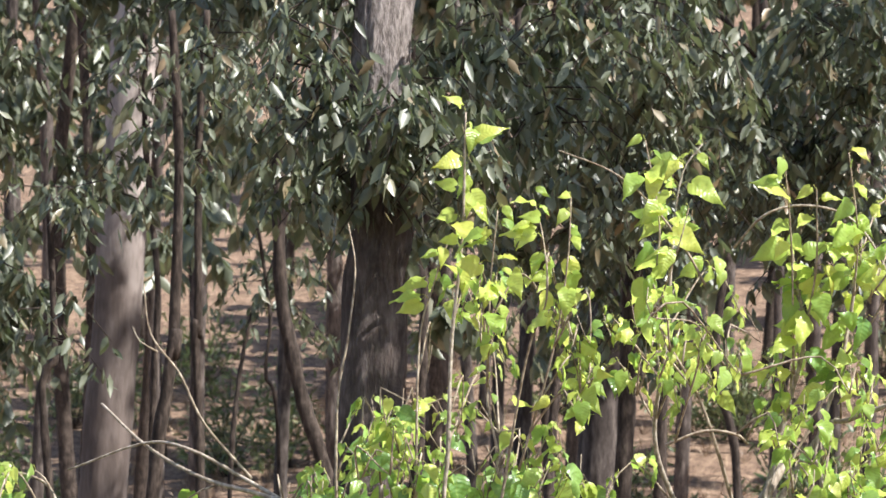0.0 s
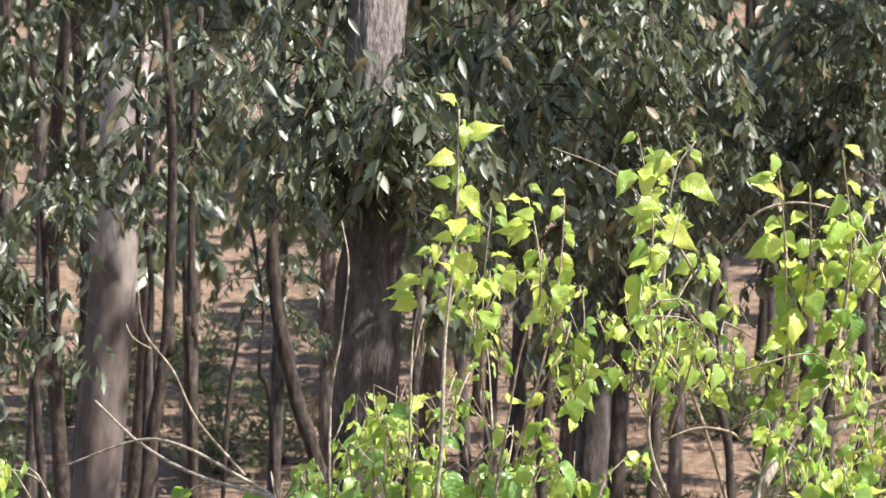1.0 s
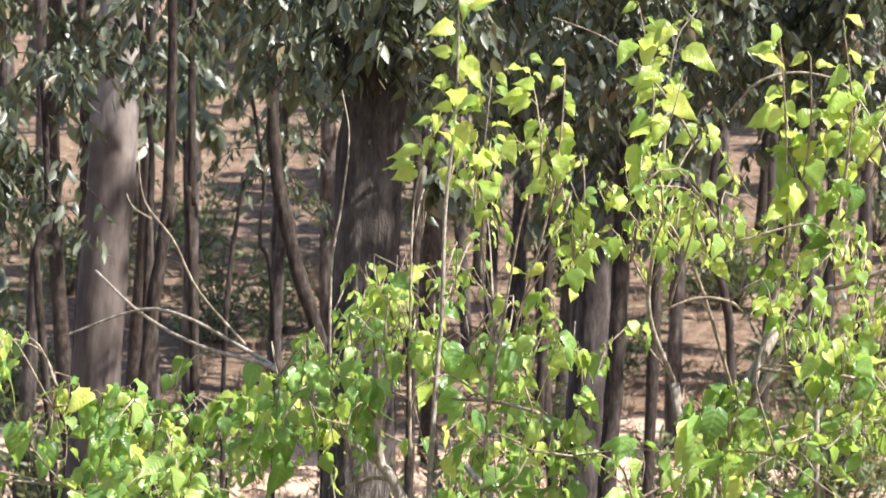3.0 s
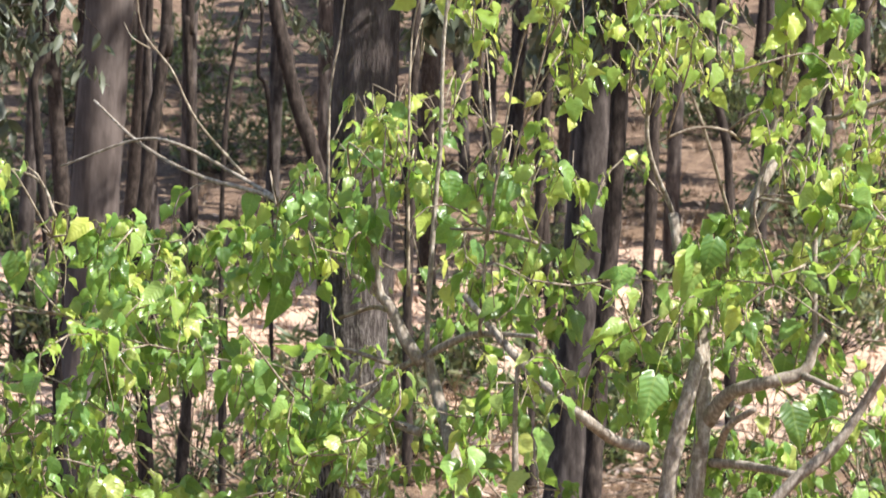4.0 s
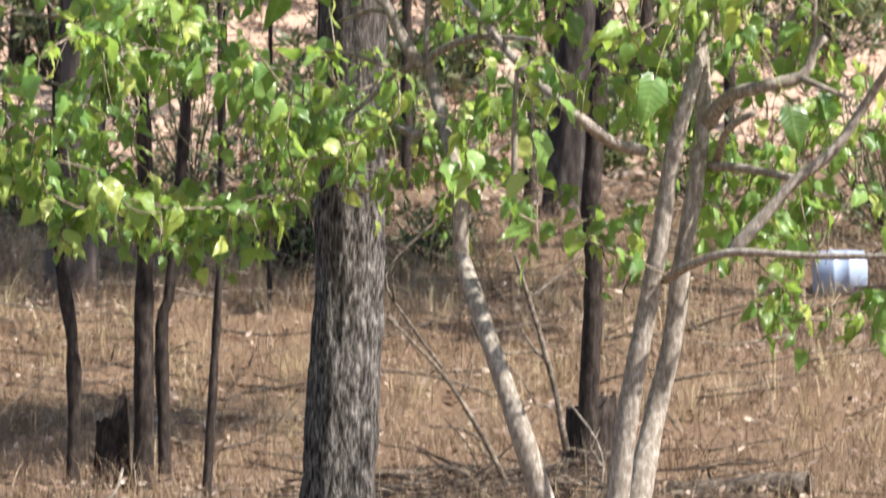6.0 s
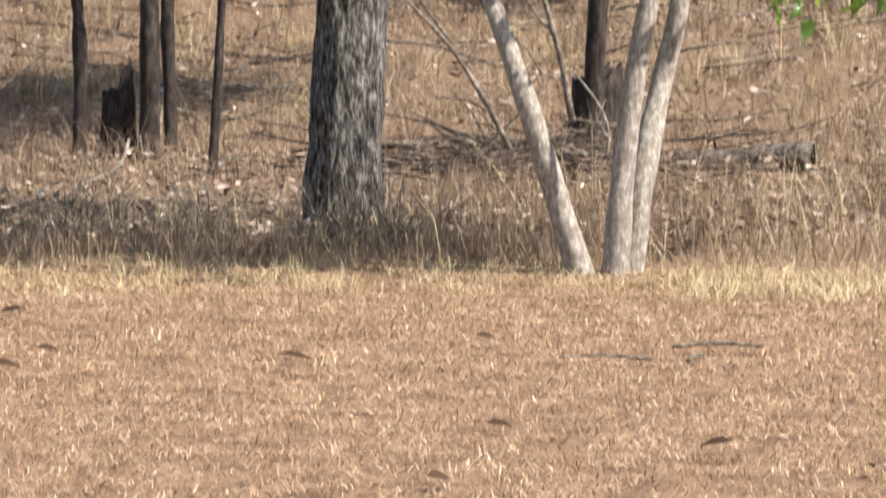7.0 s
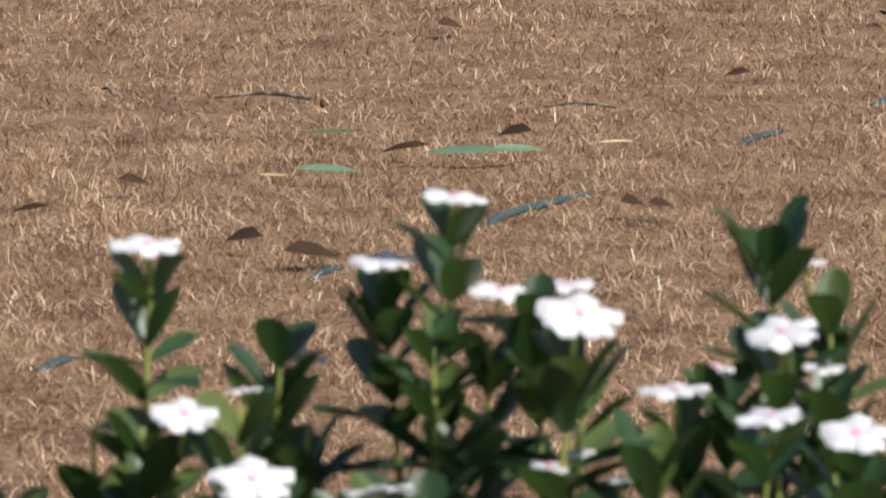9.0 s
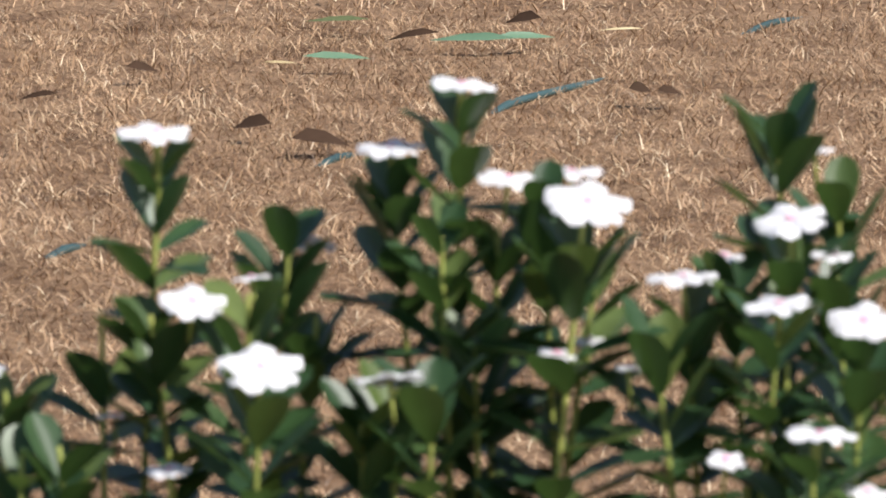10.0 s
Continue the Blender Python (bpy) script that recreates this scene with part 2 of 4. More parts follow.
HOSE = plain_material("teal_plastic", (0.02, 0.045, 0.047), (0.045, 0.09, 0.09), 30, 0.45, 0.5)
WHITE_PLASTIC = plain_material("white_plastic", (0.24, 0.31, 0.44), (0.40, 0.47, 0.61), 9, 0.4, 0.5)


# ---- mesh building ----
class Shape:
    def __init__(self):
        self.v, self.f, self.uv = [], [], []

    def add(self, verts, faces, uvs=None):
        k = len(self.v)
        self.v.extend(verts)
        self.f.extend([tuple(i + k for i in f) for f in faces])
        if uvs:
            self.uv.extend(uvs)

    def mesh(self, name, material, smooth=True):
        me = bpy.data.meshes.new(name)
        me.from_pydata([tuple(p) for p in self.v], [], self.f)
        if self.uv:
            layer = me.uv_layers.new(name="UVMap")
            idx = np.empty(len(me.loops), dtype=np.int32)
            me.loops.foreach_get("vertex_index", idx)
            layer.data.foreach_set("uv", np.array(self.uv, dtype=np.float32)[idx].ravel())
        if smooth:
            me.polygons.foreach_set("use_smooth", [True] * len(me.polygons))
        me.materials.append(material)
        return me


def part(name, shape, material, parent, label="", smooth=True):
    ob = new(name, shape.mesh(name, material, smooth))
    ob.parent = parent
    return tagged(ob, label)


def thing(name, label, category, group="", kind=""):
    ob = new(name)
    ob.empty_display_size = 0.1
    return tagged(ob, label, category, group, kind)


def single(name, shape, material, label, category, group="", kind="", smooth=True):
    return tagged(new(name, shape.mesh(name, material, smooth)), label, category, group, kind)


def spline(points, step):
    """A smooth curve through points, sampled about every step metres; also the fraction along it."""
    p = [Vector(q) for q in points]
    p = [p[0] * 2 - p[1]] + p + [p[-1] * 2 - p[-2]]
    out = []
    for i in range(1, len(p) - 2):
        n = max(1, round((p[i + 1] - p[i]).length / step))
        for k in range(n):
            s = k / n
            out.append(0.5 * ((2 * p[i]) + (p[i + 1] - p[i - 1]) * s + (2 * p[i - 1] - 5 * p[i] + 4 * p[i + 1] - p[i + 2]) * s * s
                              + (3 * p[i] - p[i - 1] - 3 * p[i + 1] + p[i + 2]) * s ** 3))
    out.append(p[-2])
    return out


def tube(shape, points, r0, r1, sides=8, step=0.06, rough=0.0, knobs=0.0, flare=0.0, fissure=0.0, seed=0.0, power=1.0):
    """A tapering limb along a curve, with uneven bark, knots, a flared foot and vertical fissures."""
    line = spline(points, step)
    n = len(line)
    verts, faces = [], []
    side = Vector((1, 0, 0))
    for i, c in enumerate(line):
        d = (line[min(i + 1, n - 1)] - line[max(i - 1, 0)]).normalized()
        side = (side - d * side.dot(d))
        side = side.normalized() if side.length > 1e-4 else d.orthogonal().normalized()
        up = d.cross(side)
        s = i / max(1, n - 1)
        r = r0 + (r1 - r0) * s ** power
        r *= 1 + flare * math.exp(-i * step / 0.16)
        for k in range(sides):
            a = 2 * math.pi * k / sides
            o = side * math.cos(a) + up * math.sin(a)
            g = 1.0
            if rough:
                g += rough * noise.noise((c + o * r) * 9 + Vector((seed, seed, 0)))
            if knobs:
                g += knobs * max(0, noise.noise(Vector((c.x * 7 + seed, c.y * 7, c.z * 7)))) * 1.6
            if fissure:
                w = noise.noise(Vector((math.cos(a) * 6 + seed, math.sin(a) * 6, c.z * 3.2)))
                w2 = noise.noise(Vector((math.cos(a) * 15 + seed, math.sin(a) * 15, c.z * 8)))
                g += fissure * (abs(w) * 1.4 - 0.3 + 0.5 * w2)
            verts.append(c + o * r * g)
    for i in range(n - 1):
        for k in range(sides):
            a, b = i * sides + k, i * sides + (k + 1) % sides
            faces.append((a, b, b + sides, a + sides))
    faces.append(tuple(range(sides))[::-1])
    faces.append(tuple(range((n - 1) * sides, n * sides)))
    shape.add(verts, faces)
    return line


def hanging_leaf(shape, base, along, face, length, width, curl=0.15):
    """A narrow folded leaf with a curve."""
    side = along.cross(face).normalized()
    nrm = side.cross(along).normalized()
    pts = []
    for s, w in ((0.0, 0.06), (0.3, 0.9), (0.62, 0.8), (1.0, 0.03)):
        c = base + along * (length * s) + nrm * (curl * length * s * s)
        for q in (-1, 0, 1):
            pts.append(c + side * (q * w * width / 2) + nrm * (abs(q) * w * width * 0.18))
    f = []
    for i in range(3):
        for q in range(2):
            a = i * 3 + q
            f.append((a, a + 1, a + 4, a + 3))
    shape.add(pts, f)


def rand_dir(r, flat=1.0):
    a, z = r.uniform(0, 2 * math.pi), r.uniform(-1, 1) * flat
    h = math.sqrt(max(0, 1 - z * z))
    return Vector((math.cos(a) * h, math.sin(a) * h, z))


# ---- ground ----
PROFILE_Y = (-900, 14.9, 17, 20, 23, 26, 34, 40, 52, 62, 75, 100, 160, 260, 900)
PROFILE_Z = (0, 0.0, 0.02, 0.03, 0.36, 0.76, 1.3, 1.98, 3.4, 5.1, 7.9, 14.6, 33, 55, 80)


def ground_z(x, y):
    z = sum(float(np.interp(y + d, PROFILE_Y, PROFILE_Z)) for d in (-0.9, 0, 0.9)) / 3
    k = min(1.0, max(0.0, (y - 15) / 8))
    z += k * 0.16 * noise.noise(Vector((x * 0.35, y * 0.35, 3.0))) + k * 0.05 * noise.noise(Vector((x * 1.6, y * 1.6, 8.0)))
    z += (1 - k) * 0.006 * noise.noise(Vector((x * 1.3, y * 1.3, 1.0)))
    z += min(1, max(0, (y - 60) / 60)) * 2.0 * noise.noise(Vector((x * 0.03, y * 0.03, 5.0)))
    return z


def on_ground(x, y, up=0.0):
    return Vector((x, y, ground_z(x, y) + up))


XS = [-900, -400, -200, -100, -60, -40, -28, -20, -14, -10, -7, -5, -4] + [i * 0.12 for i in range(-27, 28)] + [4, 5, 7, 10, 14, 20, 28, 40, 60, 100, 200, 400, 900]
YS = [-900, -300, -100, -40, -15, -5, 0, 2] + [2.5 + i * 0.12 for i in range(0, 200)] + [27 + i * 0.7 for i in range(0, 60)] + [70 + i * 3 for i in range(0, 45)] + [210, 240, 280, 350, 500, 900]
GRID = np.array([[ground_z(x, y) for x in XS] for y in YS])


def grid_z(x, y):
    """Height of the ground mesh itself under many points."""
    xa, ya = np.array(XS), np.array(YS)
    i, j = np.clip(np.searchsorted(xa, x) - 1, 0, len(xa) - 2), np.clip(np.searchsorted(ya, y) - 1, 0, len(ya) - 2)
    u, v = (x - xa[i]) / (xa[i + 1] - xa[i]), (y - ya[j]) / (ya[j + 1] - ya[j])
    return (GRID[j, i] * (1 - u) + GRID[j, i + 1] * u) * (1 - v) + (GRID[j + 1, i] * (1 - u) + GRID[j + 1, i + 1] * u) * v


def build_ground():
    xs, ys = XS, YS
    s = Shape()
    n = len(xs)
    s.add([Vector((x, y, GRID[j][i])) for j, y in enumerate(ys) for i, x in enumerate(xs)], [(j * n + i, j * n + i + 1, (j + 1) * n + i + 1, (j + 1) * n + i) for j in range(len(ys) - 1) for i in range(n - 1)])
    single("ground", s, GROUND, "dry straw-coloured ground rising to a wooded slope", "ground", kind="structure")


build_ground()


def blades(name, material, label, count, region, length, width, lean, seed, clump=0.0):
    """Many grass blades as one mesh: narrow bent strips standing on the ground."""
    g = np.random.default_rng(seed)
    x0, x1, y0, y1 = region
    x, y = g.uniform(x0, x1, count), g.uniform(y0, y1, count)
    if clump:
        cx, cy = g.uniform(x0, x1, count // 26), g.uniform(y0, y1, count // 26)
        pick = g.integers(0, len(cx), count)
        inside = g.random(count) < clump
        x = np.where(inside, cx[pick] + g.normal(0, 0.035, count), x)
        y = np.where(inside, cy[pick] + g.normal(0, 0.035, count), y)
    z = grid_z(x, y) - 0.004
    l = g.uniform(*length, count)
    a, tilt = g.uniform(0, 2 * np.pi, count), np.clip(g.normal(lean[0], lean[1], count), 0, 1.5)
    d = np.stack([np.cos(a) * np.sin(tilt), np.sin(a) * np.sin(tilt), np.cos(tilt)], 1)
    b = g.uniform(0, 2 * np.pi, count)
    w = np.stack([np.cos(b), np.sin(b), np.zeros(count)], 1) * (g.uniform(*width, count) / 2)[:, None]
    p = np.stack([x, y, z], 1)
    bend = np.stack([np.cos(a), np.sin(a), np.full(count, -0.5)], 1) * (l * g.uniform(0.05, 0.35, count))[:, None]
    mid, tip = p + d * (l * 0.55)[:, None], p + d * l[:, None] + bend
    v = np.stack([p - w, p + w, mid + w * 0.8, mid - w * 0.8, tip], 1).reshape(-1, 3)
    i = np.arange(count) * 5
    quads, tris = np.stack([i, i + 1, i + 2, i + 3], 1), np.stack([i + 3, i + 2, i + 4], 1)
    me = bpy.data.meshes.new(name)
    me.vertices.add(len(v))
    me.vertices.foreach_set("co", v.astype(np.float32).ravel())
    loops = np.concatenate([quads, tris], 1).ravel()
    me.loops.add(len(loops))
    me.loops.foreach_set("vertex_index", loops.astype(np.int32))
    me.polygons.add(count * 2)
    me.polygons.foreach_set("loop_start", (np.arange(count)[:, None] * 7 + np.array([0, 4])).ravel().astype(np.int32))
    me.update(calc_edges=True)
    me.materials.append(material)
    return tagged(new(name, me), label, "grass", kind="stuff")


blades("lawn_grass", STRAW, "short dead straw-brown mown lawn grass", 230000, (-1.0, 1.0, 3.4, 8.0), (0.012, 0.038), (0.001, 0.0022), (1.2, 0.4), 1, 0.4)
blades("lawn_grass", STRAW, "short dead straw-brown mown lawn grass", 260000, (-1.7, 1.7, 8.0, 14.8), (0.012, 0.036), (0.0014, 0.003), (1.2, 0.38), 2, 0.35)
blades("lawn_edge_grass", PALE_STRAW, "pale yellowish grass tufts at the lawn's edge", 6500, (-1.7, 1.7, 13.9, 15.1), (0.025, 0.08), (0.0012, 0.0026), (0.9, 0.4), 3, 0.85)
blades("grass_tuft", PALE_STRAW, "pale yellowish tufts at the lawn's edge beside the fruit tree", 2200, (0.62, 1.5, 13.6, 14.6), (0.04, 0.10), (0.0012, 0.0026), (0.9, 0.4), 13, 0.95)
blades("tall_grass", SHADED_STRAW, "tall grey dry grass behind the lawn, darkened for shade", 5200, (-2.0, 0.0, 15.4, 17.4), (0.04, 0.20), (0.001, 0.0024), (0.8, 0.45), 4, 0.75)
blades("tall_grass", TALL_STRAW, "tall dry golden grass behind the lawn", 9500, (-0.1, 2.0, 14.9, 18.2), (0.06, 0.26), (0.001, 0.0024), (0.55, 0.4), 14, 0.6)
blades("edge_grass", TALL_STRAW, "knee-high dry grass where the mowing ends", 4500, (-2.0, 0.4, 14.75, 15.7), (0.05, 0.19), (0.001, 0.0024), (0.6, 0.4), 16, 0.7)
blades("long_grass_stalk", PALE_STRAW, "scattered long bleached grass stalks", 420, (-1.8, 1.8, 14.9, 17.8), (0.2, 0.42), (0.0012, 0.0024), (0.35, 0.25), 6)
blades("slope_grass", TALL_STRAW, "tufts of dry golden grass on the slope", 95000, (-3.6, 3.6, 18.6, 33.0), (0.05, 0.24), (0.0014, 0.0034), (0.6, 0.4), 5, 0.75)
blades("slope_tuft", PALE_STRAW, "pale bleached grass tussocks on the slope", 5500, (-3.0, 3.0, 20.5, 29.0), (0.10, 0.34), (0.0014, 0.003), (0.5, 0.35), 15, 0.97)
blades("upper_slope_grass", TALL_STRAW, "sparse dry grass higher on the slope", 26000, (-8.0, 8.0, 33.0, 75.0), (0.1, 0.4), (0.006, 0.012), (0.6, 0.35), 8, 0.8)


def scatter_litter():
    g = random.Random(11)
    s = Shape()
    for i in range(13000):
        y = 15.9 + (g.random() ** 1.5) * 22
        p = on_ground(g.uniform(-0.12, 0.12) * y, y, 0.012 + g.random() * 0.03)
        a = rand_dir(g, 0.35)
        hanging_leaf(s, p, a, Vector((g.uniform(-1, 1), g.uniform(-1.2, 0.5), 0.8)).normalized(), g.uniform(0.025, 0.065), g.uniform(0.01, 0.024), 0.3)
    for i in range(9000):
        y = 30 + g.random() * 32
        p = on_ground(g.uniform(-0.11, 0.11) * y, y, 0.02 + g.random() * 0.05)
        hanging_leaf(s, p, rand_dir(g, 0.35), Vector((g.uniform(-1, 1), g.uniform(-1.2, 0.5), 0.8)).normalized(), g.uniform(0.06, 0.16), g.uniform(0.02, 0.05), 0.3)
    single("leaf_litter", s, LITTER, "curled brown dead leaves strewn over the slope", "leaf litter", kind="stuff")


scatter_litter()


def slope_sticks():
    g = random.Random(12)
    s = Shape()
    for i in range(520):
        y = 21 + g.random() * 27
        a = on_ground(g.uniform(-0.1, 0.1) * y, y, g.uniform(0.01, 0.1))
        d = rand_dir(g, 0.25) * g.uniform(0.2, 0.9)
        d.z = abs(d.z)
        tube(s, [a, a + d * 0.5 + rand_dir(g) * 0.05, a + d], g.uniform(0.004, 0.011), 0.002, 4, 0.12)
    single("fallen_twigs", s, DEAD_WOOD, "dry grey twigs strewn over the slope", "twigs", kind="stuff")


slope_sticks()


# ---- gum trees ----
def spray(leaves, twigs, start, r, count, size, spread):
    """A drooping twig with narrow leaves hanging from it."""
    d = rand_dir(r, 0.5)
    end = start + Vector((d.x * spread, d.y * spread, -spread * r.uniform(0.3, 1.1)))
    mid = (start + end) / 2 + Vector((0, 0, spread * 0.2))
    line = tube(twigs, [start, mid, end], 0.004, 0.0015, 3, 0.12)
    for i in range(count):
        q = line[r.randrange(len(line))] + rand_dir(r) * 0.03
        a = (Vector((0, 0, -1)) + rand_dir(r) * 0.75).normalized()
        l = size * r.uniform(0.6, 1.25)
        hanging_leaf(leaves, q, a, rand_dir(r), l, l * r.uniform(0.3, 0.5), r.uniform(-0.2, 0.3))


def crown(leaves, twigs, masses, r, size):
    """Sprays gathered in uneven clumps within ellipsoids: (centre, radii, number of sprays)."""
    for c, rad, n in masses:
        clumps = [Vector(c) + Vector([u * w * r.random() ** 0.4 for u, w in zip(rand_dir(r), rad)]) for _ in range(max(3, n // 9))]
        for i in range(n):
            k = clumps[r.randrange(len(clumps))]
            spread = 0.22 * min(rad) + 0.1
            spray(leaves, twigs, k + rand_dir(r) * r.random() * spread, r, r.randint(13, 22), size, r.uniform(0.15, 0.34))


def gum_tree(label, path, r0, r1, masses, limbs, bark, seed, sides=28, fissure=0.12, size=0.074, step=0.05, name="gum_tree", group=""):
    r = random.Random(seed)
    t = thing(name, label, "tree", group)
    s = Shape()
    foot = on_ground(path[0][0], path[0][1], -0.08)
    line = tube(s, [foot] + [Vector(p) for p in path[1:]], r0, r1, sides, step, 0.05 if sides > 16 else 0.18, 0.0 if sides > 16 else 0.2, 0.22, fissure, seed)
    part("trunk", s, bark, t)
    leaves, twigs = Shape(), Shape()
    for at, to, rad in limbs:
        a = line[min(len(line) - 1, int(at * len(line)))]
        b = Vector(to)
        limb = Shape()
        tube(limb, [a, a.lerp(b, 0.5) + Vector((0, 0, 0.15)), b], rad, rad * 0.3, 7, 0.1, 0.1)
        part("limb", limb, bark, t)
    if masses:
        crown(leaves, twigs, masses, r, size)
        tagged(part("twigs", twigs, DARK_BARK, t), kind="stuff")
        tagged(part("crown", leaves, GUM_LEAF, t, "drooping grey-green gum leaves"), kind="stuff")
    return t


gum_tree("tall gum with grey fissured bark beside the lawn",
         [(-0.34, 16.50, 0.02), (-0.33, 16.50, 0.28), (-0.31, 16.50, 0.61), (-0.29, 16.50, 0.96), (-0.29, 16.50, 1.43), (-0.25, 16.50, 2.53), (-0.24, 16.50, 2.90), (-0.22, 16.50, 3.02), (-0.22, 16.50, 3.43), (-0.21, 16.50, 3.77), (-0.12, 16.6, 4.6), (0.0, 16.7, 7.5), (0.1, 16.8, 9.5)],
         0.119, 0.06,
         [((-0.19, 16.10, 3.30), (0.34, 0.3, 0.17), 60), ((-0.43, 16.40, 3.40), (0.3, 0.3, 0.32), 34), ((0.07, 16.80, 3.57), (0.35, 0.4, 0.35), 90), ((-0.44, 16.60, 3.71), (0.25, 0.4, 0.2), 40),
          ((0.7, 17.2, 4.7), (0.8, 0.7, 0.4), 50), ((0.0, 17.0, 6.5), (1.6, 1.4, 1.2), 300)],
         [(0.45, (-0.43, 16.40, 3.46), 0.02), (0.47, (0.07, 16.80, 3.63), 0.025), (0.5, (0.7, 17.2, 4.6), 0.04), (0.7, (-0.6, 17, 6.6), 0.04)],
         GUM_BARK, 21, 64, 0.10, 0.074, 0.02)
gum_tree("gum with grey bark lit along one edge on the slope",
         [(-1.90, 26.00, 0.77), (-1.87, 26.00, 1.2), (-1.81, 26.00, 2.2), (-1.75, 26.00, 3.2), (-1.71, 26.00, 3.7), (-1.66, 26.00, 4.6), (-1.62, 26.00, 5.2), (-1.5, 26, 6.6), (-1.3, 26, 10)],
         0.128, 0.12,
         [((-2.35, 24.00, 4.75), (0.35, 0.7, 0.7), 130), ((-2.2, 23.00, 3.5), (0.3, 0.5, 0.6), 100), ((-1.47, 22.00, 3.91), (0.25, 0.4, 0.2), 10), ((-1.2, 24.00, 5.0), (0.5, 0.8, 0.3), 45), ((-1.75, 24.8, 5.2), (0.3, 0.3, 0.15), 22), ((-1.75, 24.6, 4.35), (0.28, 0.3, 0.14), 14),
          # own crown, then an unseen mass added to shade leaves and trunk
          ((-1.6, 26.5, 8.4), (1.6, 1.6, 1.1), 160), ((-0.2, 23.8, 6.8), (1.6, 1.5, 0.6), 260)],
         [(0.6, (-2.3, 24.00, 4.9), 0.03), (0.62, (-1.25, 24.00, 5.05), 0.03), (0.66, (-0.2, 23.8, 6.8), 0.04)],
         LIT_TOP_GUM_BARK, 22, 30, 0.06, 0.1, 0.06)
gum_tree("slim dark gum with drooping leaves among stumps",
         [(0.57, 20.00, 0.04), (0.59, 20.00, 0.47), (0.61, 20.00, 0.91), (0.60, 20.00, 1.26), (0.69, 20.00, 2.44), (0.73, 20.00, 3.24), (0.73, 20.00, 3.11), (0.75, 20.00, 3.63), (0.79, 20.00, 4.15), (0.9, 20, 5.2), (1.1, 20, 7.4)],
         0.038, 0.028,
         [((0.64, 19.00, 3.96), (0.5, 0.6, 0.45), 170), ((1.23, 20.00, 4.09), (0.55, 0.7, 0.5), 220), ((0.36, 19.40, 3.56), (0.4, 0.5, 0.35), 70), ((1.48, 21.00, 3.76), (0.5, 0.6, 0.3), 90), ((0.63, 21.00, 3.35), (0.25, 0.4, 0.35), 50),
          # two unseen leaf masses, added to darken the foliage and stems beyond
          ((2.6, 19.6, 5.7), (1.0, 0.9, 0.6), 220), ((-0.3, 21.5, 6.3), (1.8, 1.5, 0.9), 200)],
         [(0.6, (1.23, 20.00, 4.15), 0.025), (0.62, (0.41, 19.40, 4.06), 0.02)],
         DARK_BARK, 23, 16, 0.1, 0.078)
gum_tree("grey-barked gum half hidden behind the fruit tree",
         [(0.74, 30.00, 1.27), (0.81, 30.00, 2.10), (0.88, 30.00, 3.01), (0.94, 30.00, 4.03), (1.00, 30.00, 4.32), (1.04, 30.00, 5.34), (1.3, 30, 7.5), (1.4, 30, 11)],
         # the second mass is unseen, added to shade the slope's left side
         0.14, 0.07, [((1.6, 29, 7.2), (1.8, 1.5, 1.2), 200), ((2.8, 26.5, 8.0), (2.0, 2.2, 0.8), 380), ((1.39, 27.00, 4.61), (0.9, 1, 0.5), 110)], [(0.7, (2.2, 29, 7.2), 0.04), (0.72, (2.6, 26.8, 8.0), 0.04)], SMOOTH_BARK, 24, 24, 0.06, 0.1, 0.08)


# gums added to cast shade on the slope; their crowns are unseen
for k, (x, y, h) in enumerate([(4.6, 23.5, 9.0), (3.9, 25.5, 8.6), (3.0, 27.5, 9.6), (6.0, 52.0, 12.0), (1.8, 57.0, 10.5), (2.8, 61.0, 11.0), (0.6, 64.0, 11.0), (3.8, 69.0, 11.0), (-0.6, 55.0, 10.5), (-2.0, 60.0, 11.0)]):
    z = ground_z(x, y)
    gum_tree("tall spreading gum added for shade, with a dense drooping crown", [(x, y, z), (x + 0.1, y, z + h * 0.4), (x - 0.1, y, z + h * 0.75), (x, y, z + h)], 0.16 if y < 50 else 0.08, 0.05,
             [((x - 0.6, y, z + h * 0.75), (2.0, 1.8, 1.3), 330), ((x + 0.4, y + 0.5, z + h), (2.0, 1.8, 1.3), 330)],
             [(0.6, (x - 1.5, y, z + h * 0.8), 0.05), (0.7, (x + 1.5, y + 0.5, z + h * 0.95), 0.05)], SMOOTH_BARK, 60 + k, 16, 0.06, 0.15, 0.15)


# added trees whose crowns, mostly out of view, darken the upper slope
SIDE = random.Random(44)
for k in range(30):
    y = 50 + k * 1.5
    x = SIDE.uniform(0.0, 0.2) * y
    z, h = ground_z(x, y), SIDE.uniform(10, 13)
    gum_tree("broad gum added for shade on the slope, with a heavy drooping crown", [(x, y, z), (x + 0.2, y, z + h * 0.5), (x, y, z + h)], 0.075, 0.05,
             [((x, y, z + h * 0.62), (2.6, 2.6, 1.2), 32), ((x, y, z + h), (2.8, 2.8, 1.4), 40)], [(0.6, (x - 1.5, y, z + h * 0.8), 0.05)], SMOOTH_BARK, 260 + k, 10, 0.06, 0.5, 0.4)
# unseen tree, added so that its crown shades the tall gum's trunk
gum_tree("unseen leaning gum with a drooping crown, added to shade the tall gum", [(2.75, 16.3, 0.0), (2.7, 16.3, 2.6), (2.45, 16.2, 4.6), (2.35, 16.1, 6.2)], 0.10, 0.04,
         [((2.08, 15.85, 5.2), (0.5, 0.4, 1.0), 200), ((2.4, 16.1, 6.4), (0.8, 0.7, 0.4), 80)], [(0.6, (2.08, 15.85, 4.9), 0.03), (0.75, (2.1, 15.85, 5.8), 0.02)], GUM_BARK, 91, 16, 0.08, 0.08, 0.08)


